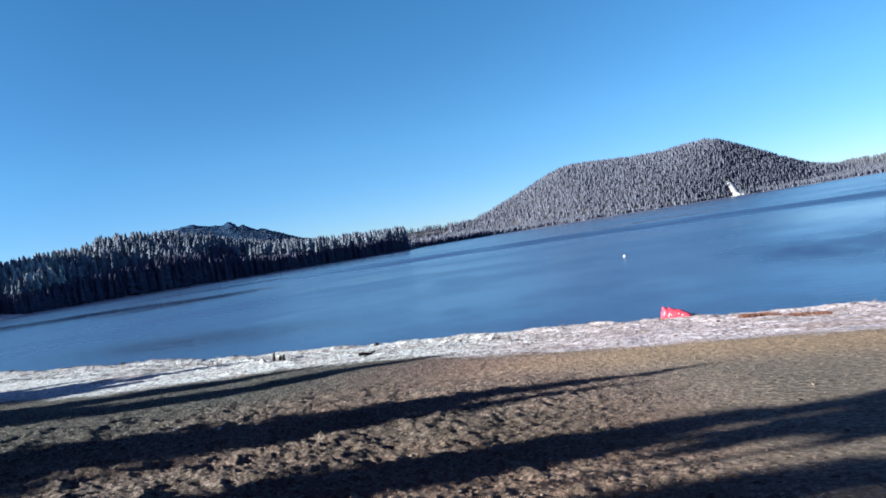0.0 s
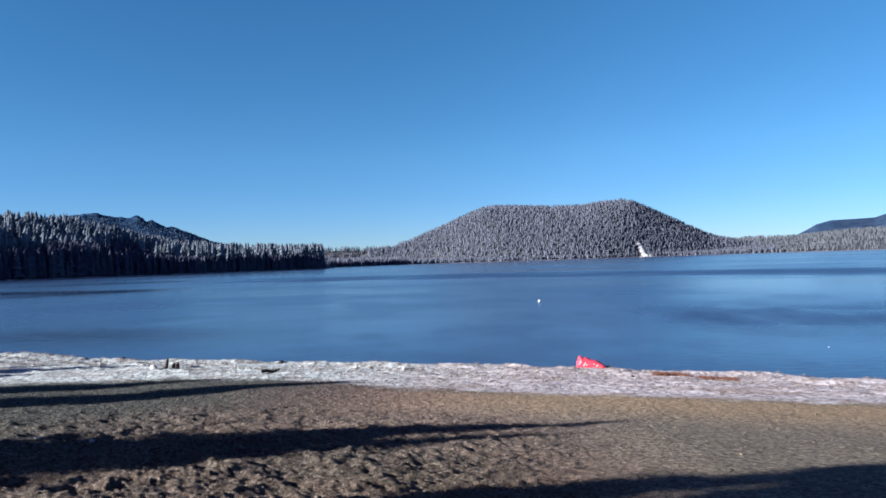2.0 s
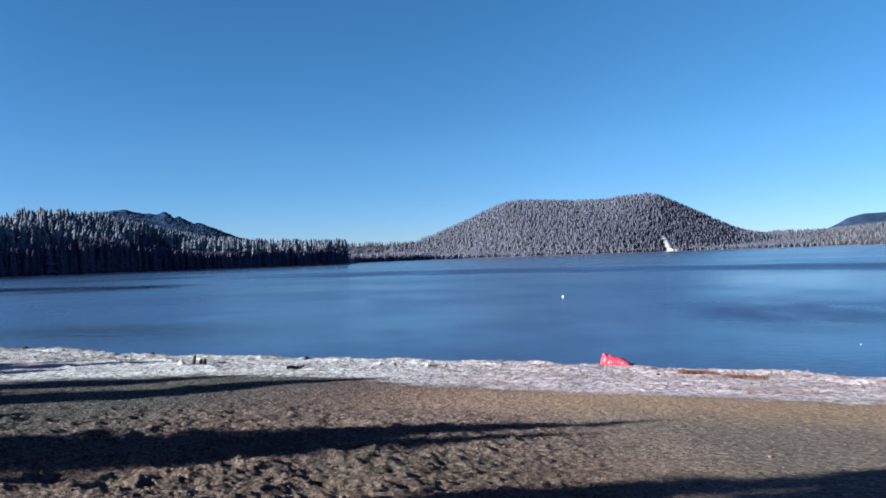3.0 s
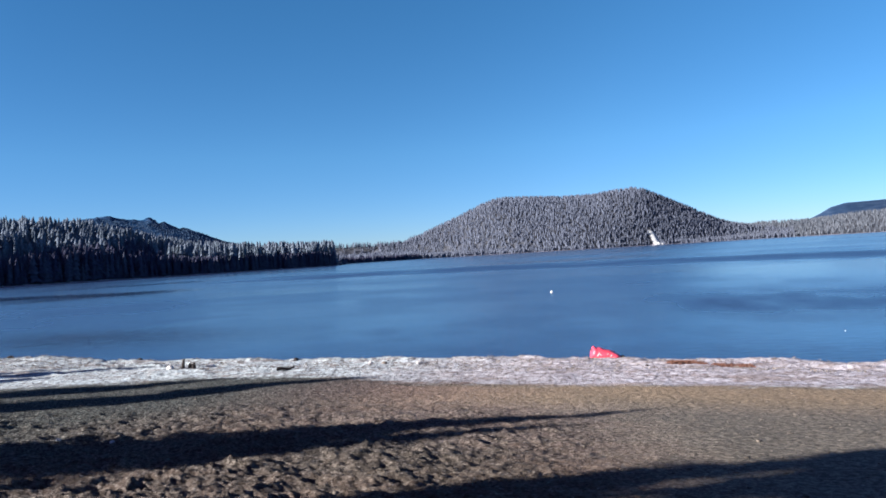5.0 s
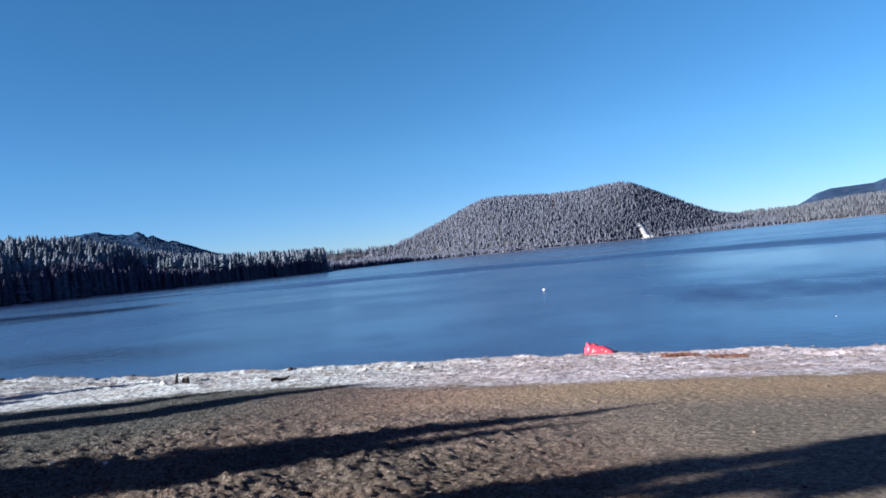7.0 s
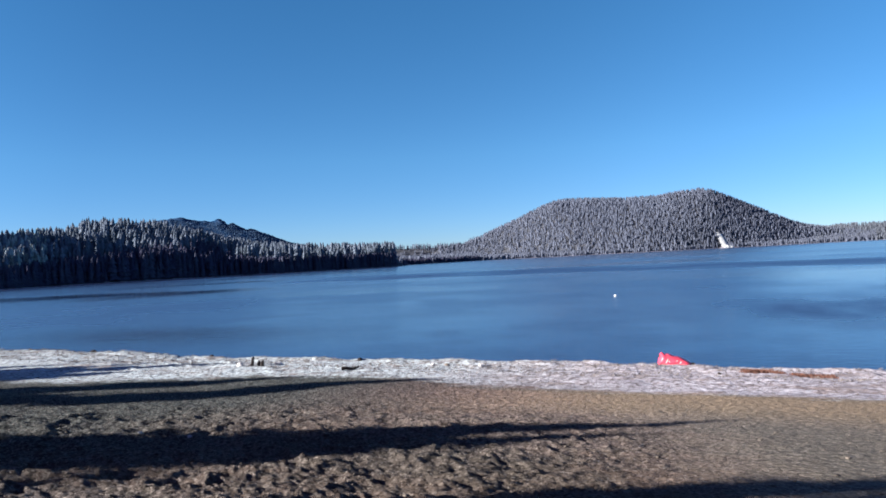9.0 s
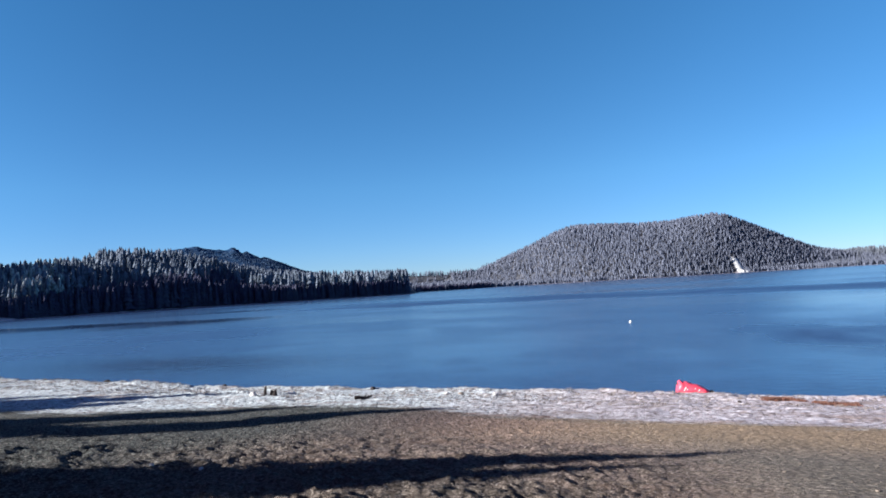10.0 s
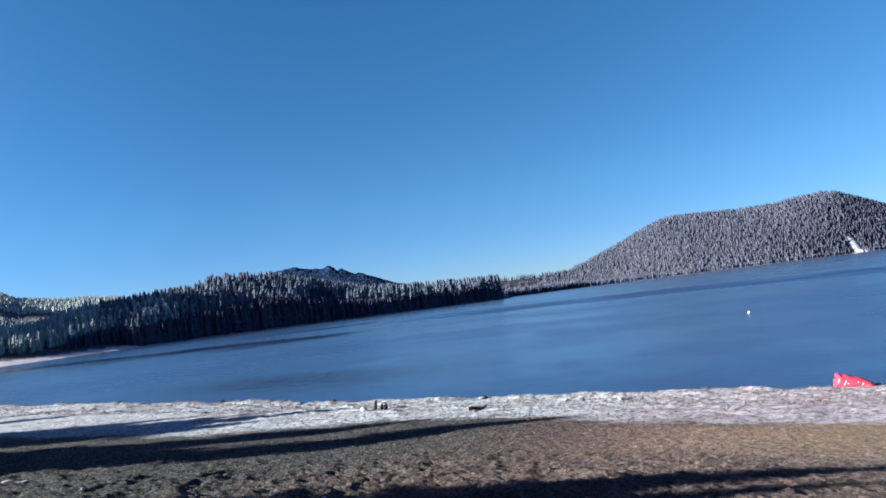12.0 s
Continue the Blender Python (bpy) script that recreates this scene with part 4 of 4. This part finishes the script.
def stump_mesh(h, r, seed):
    """A weathered, broken-off post: uneven sides and a slanting, splintered top."""
    rng = random.Random(seed)
    bm = bmesh.new()
    rings = []
    for k in range(6):
        t = k / 5
        q = r * (1.25 - 0.3 * t)
        rings.append([bm.verts.new((q * math.cos(0.6283 * i) * rng.uniform(0.85, 1.15), q * math.sin(0.6283 * i) * rng.uniform(0.85, 1.15),
                                    -0.1 + (h + 0.1) * t + (rng.uniform(-0.02, 0.03) + 0.03 * math.cos(0.6283 * i) if k == 5 else 0))) for i in range(10)])
    for a, b in zip(rings, rings[1:]):
        for i in range(10):
            bm.faces.new((a[i], a[(i + 1) % 10], b[(i + 1) % 10], b[i]))
    hub = bm.verts.new((0, 0, h - 0.02))
    for i in range(10):
        bm.faces.new((rings[-1][i], rings[-1][(i + 1) % 10], hub))
    return bm


def stubs():
    """Short dark wooden stubs sticking out of the frosted bank."""
    for k, (x, y, h, r) in enumerate([(-8.95, 18.95, 0.24, 0.042), (-8.62, 18.95, 0.12, 0.055), (-8.8, 19.08, 0.11, 0.045)]):
        bm = stump_mesh(h, r, k + 5)
        me = bpy.data.meshes.new("driftwood_stub")
        bm.to_mesh(me)
        bm.free()
        me.materials.append(DARKWOOD)
        ob = new("driftwood_stub", me)
        ob.location = (x, y, surface_heights([x], [y])[0] + 0.02)
        ob.rotation_euler = (0.1 * k, 0.12 - 0.1 * k, k)
        tagged(ob, "short dark driftwood stub standing in the frosted bank", "driftwood", "driftwood stubs")


stubs()


def branch(x, y, length, radius, turn, mat, label, seed):
    rng = random.Random(seed)
    bm = bmesh.new()
    rings = []
    for k in range(9):
        t = k / 8
        r = radius * (1 - 0.7 * t)
        c = Vector(((t - 0.5) * length, 0.05 * length * math.sin(t * 4 + seed), radius * 0.8 + 0.02 * math.sin(t * 7)))
        rings.append([bm.verts.new(c + Vector((0, r * math.cos(6.2832 * i / 7), r * math.sin(6.2832 * i / 7)))) for i in range(7)])
    for a, b in zip(rings, rings[1:]):
        for i in range(7):
            bm.faces.new((a[i], a[(i + 1) % 7], b[(i + 1) % 7], b[i]))
    bm.faces.new(rings[0][::-1])
    bm.faces.new(rings[-1])
    for k in range(3):
        p = Vector(((0.1 + 0.15 * k) * length, 0, radius))
        d = Vector((0.1, rng.choice((-1, 1)) * 0.12, 0.1)) * length
        vs = [bm.verts.new(p + Vector((0.3 * radius, 0, 0))), bm.verts.new(p - Vector((0.3 * radius, 0, 0))), bm.verts.new(p + Vector((0, 0, 0.5 * radius))), bm.verts.new(p + d)]
        for f in ((0, 1, 3), (1, 2, 3), (2, 0, 3)):
            bm.faces.new([vs[i] for i in f])
    me = bpy.data.meshes.new("branch")
    bm.to_mesh(me)
    bm.free()
    me.materials.append(mat)
    ob = new("branch", me)
    ob.location = (x, y, surface_heights([x], [y])[0])
    ob.rotation_euler[2] = turn
    return tagged(ob, label, "branch", "washed-up branches")


branch(-5.4, 17.65, 0.5, 0.06, 0.4, DARKWOOD, "dark washed-up branch on the frosted sand", 3)
branch(-11.0, 9.05, 0.45, 0.025, 0.1, PALE, "pale bare stick lying on trampled sand", 5)


def clods():
    """Loose lumps of sand and small stones strewn over the beach."""
    rng = np.random.RandomState(41)
    n = 4000
    y = 3.6 + 13 * rng.rand(n) ** 1.3
    x = rng.uniform(-1.0, 0.85, n) * (y + 1.0)
    z = surface_heights(x, y)
    bm = bmesh.new()
    bmesh.ops.create_icosphere(bm, subdivisions=1, radius=1.0)
    v0 = np.array([v.co[:] for v in bm.verts])
    f0 = np.array([[v.index for v in f.verts] for f in bm.faces])
    bm.free()
    V, F = [], []
    for i in range(n):
        q = rng.gamma(2.0, 0.003) + 0.004
        j = v0 * (1 + rng.uniform(-0.3, 0.3, (len(v0), 1))) * (q * rng.uniform(0.8, 1.6), q * rng.uniform(0.7, 1.3), q * rng.uniform(0.25, 0.5))
        F.append(f0 + len(v0) * i)
        V.append(j + (x[i], y[i], z[i] + q * 0.2))
    me = mesh_from("sand_clods", np.concatenate(V), np.concatenate(F))
    m, nt, b = shader("clod", 0.95, 0.2)
    geo = nt.nodes.new("ShaderNodeNewGeometry")
    nt.links.new(ramp(nt, geo.outputs["Random Per Island"], [(0.0, (0.04, 0.034, 0.03)), (0.6, (0.10, 0.085, 0.075)), (1.0, (0.17, 0.145, 0.125))]), b.inputs["Base Color"])
    me.materials.append(m)
    tagged(new("sand_clods", me), "loose brown sand clods and small stones", "sand", kind="stuff")


clods()


def red_float():
    """A slumped red inflatable with a raised end, white print low on its side and a dark strap end."""
    base = new("inflatable_float")
    bm = bmesh.new()
    rings = []
    N, K = 28, 22
    for k in range(K + 1):
        t = k / K
        x = (t - 0.5) * 0.86
        ends = max(0.0, 1 - (2 * t - 1) ** 6) ** 0.5
        top = (0.345 - 0.05 * t - 0.12 * max(0.0, t - 0.3) ** 0.9 - 0.16 * max(0.0, t - 0.7)) * ends + 0.015 + 0.085 * math.exp(-((t - 0.11) / 0.07) ** 2) + 0.02 * math.exp(-((t - 0.36) / 0.1) ** 2)
        half = (0.24 - 0.06 * t) * ends + 0.01
        ring = []
        for i in range(N):
            a = 6.2832 * i / N
            fold = 1 + 0.03 * math.sin(5 * a + 9 * t) + 0.03 * math.sin(17 * t + 2 * a) - 0.17 * math.exp(-((a - 3.95) / 0.16) ** 2) - 0.12 * math.exp(-((a - 5.4) / 0.14) ** 2) + 0.07 * math.exp(-((a - 4.6) / 0.3) ** 2)
            cy = half * math.cos(a) * fold
            cz = top * 0.5 * (1 + math.sin(a) * fold)
            ring.append(bm.verts.new((x + 0.03 * math.sin(3 * a), cy, max(0.0, cz))))
        rings.append(ring)
    for a, b in zip(rings, rings[1:]):
        for i in range(N):
            bm.faces.new((a[i], a[(i + 1) % N], b[(i + 1) % N], b[i]))
    bm.faces.new(rings[0][::-1])
    bm.faces.new(rings[-1])
    for f in bm.faces:
        f.smooth = True
    body = part("body", bm, RED, base, "creased red plastic body")
    for k, (u, w, hgt, lean) in enumerate([(-0.22, 0.03, 0.10, 0.5), (-0.10, 0.025, 0.06, -0.4), (0.02, 0.03, 0.08, 0.5), (0.14, 0.03, 0.05, 0.3)]):
        bm = bmesh.new()
        q = []
        for dx, dz in ((-w / 2, 0), (w / 2, 0), (w / 2 + lean * 0.1, hgt), (lean * 0.1, hgt * 1.15), (-w / 2 + lean * 0.1, hgt * 0.9)):
            q.append((u + dx, dz))
        front = [bm.verts.new((a, -0.238 + 0.07 * (a + 0.25), 0.135 + b)) for a, b in q]
        back = [bm.verts.new((a, -0.18, 0.125 + b)) for a, b in q]
        bm.faces.new(front)
        bm.faces.new(back[::-1])
        for i in range(5):
            bm.faces.new((front[i], back[i], back[(i + 1) % 5], front[(i + 1) % 5]))
        part("print", bm, WHITE, body, "white patch")
    bm = bmesh.new()
    bmesh.ops.create_uvsphere(bm, u_segments=12, v_segments=8, radius=1.0)
    for v in bm.verts:
        v.co = Vector((-0.40 + v.co.x * 0.035, -0.02 + v.co.y * 0.07, 0.29 + v.co.z * 0.035))
    part("valve", bm, BLACK, base, "dark valve")
    bm = bmesh.new()
    bmesh.ops.create_uvsphere(bm, u_segments=12, v_segments=8, radius=1.0)
    for v in bm.verts:
        v.co = Vector((0.46 + v.co.x * 0.07, v.co.y * 0.05, 0.09 + v.co.z * 0.06))
    part("strap_end", bm, BLACK, base, "black rubber end")
    base.location = (3.62, 18.4, surface_heights([3.62], [18.4])[0] - 0.07)
    base.rotation_euler = (0, 0.03, -0.25)
    tagged(base, "slumped red plastic inflatable with white print on the frosted bank", "inflatable")


red_float()


def lake_float(x, y, r, label):
    """A small round float riding in the water, with a collar and a ring to tie it by."""
    base = new("float")
    base.location = (x, y, 0)
    bm = bmesh.new()
    profile = [(0.0, -0.55), (0.6, -0.45), (0.93, -0.1), (1.0, 0.25), (0.95, 0.6), (0.74, 0.95), (0.45, 1.15), (0.3, 1.22), (0.27, 1.42), (0.0, 1.46)]
    rings = [[bm.verts.new((q * r * math.cos(6.2832 * i / 16), q * r * math.sin(6.2832 * i / 16), h * r)) for i in range(16)] for q, h in profile[1:-1]]
    low, top = bm.verts.new((0, 0, profile[0][1] * r)), bm.verts.new((0, 0, profile[-1][1] * r))
    for a, b in zip(rings, rings[1:]):
        for i in range(16):
            bm.faces.new((a[i], a[(i + 1) % 16], b[(i + 1) % 16], b[i]))
    for i in range(16):
        bm.faces.new((low, rings[0][(i + 1) % 16], rings[0][i]))
        bm.faces.new((top, rings[-1][i], rings[-1][(i + 1) % 16]))
    for f in bm.faces:
        f.smooth = True
    part("body", bm, FLOAT_WHITE, base)
    bm = bmesh.new()
    loop = [[bm.verts.new(((0.22 + 0.05 * math.cos(b)) * r * math.cos(a), 0.05 * r * math.sin(b), (1.6 + (0.22 + 0.05 * math.cos(b)) * math.sin(a)) * r)) for b in (0, 2.094, 4.189)] for a in [0.5236 * k for k in range(12)]]
    for a, b in zip(loop, loop[1:] + loop[:1]):
        for i in range(3):
            bm.faces.new((a[i], b[i], b[(i + 1) % 3], a[(i + 1) % 3]))
    part("ring", bm, BLACK, base, "dark tie ring")
    return tagged(base, label, "float", "floats on the lake")


FLOAT_WHITE = plain("white_float", (0.66, 0.66, 0.66), 0.5, 0.06, 12)
# This float shape stands in for a white bird swimming on the lake.
lake_float(6.1, 52.0, 0.11, "small white float in place of a bird on the open lake")
lake_float(13.0, 23.3, 0.015, "tiny white float close to the beach")
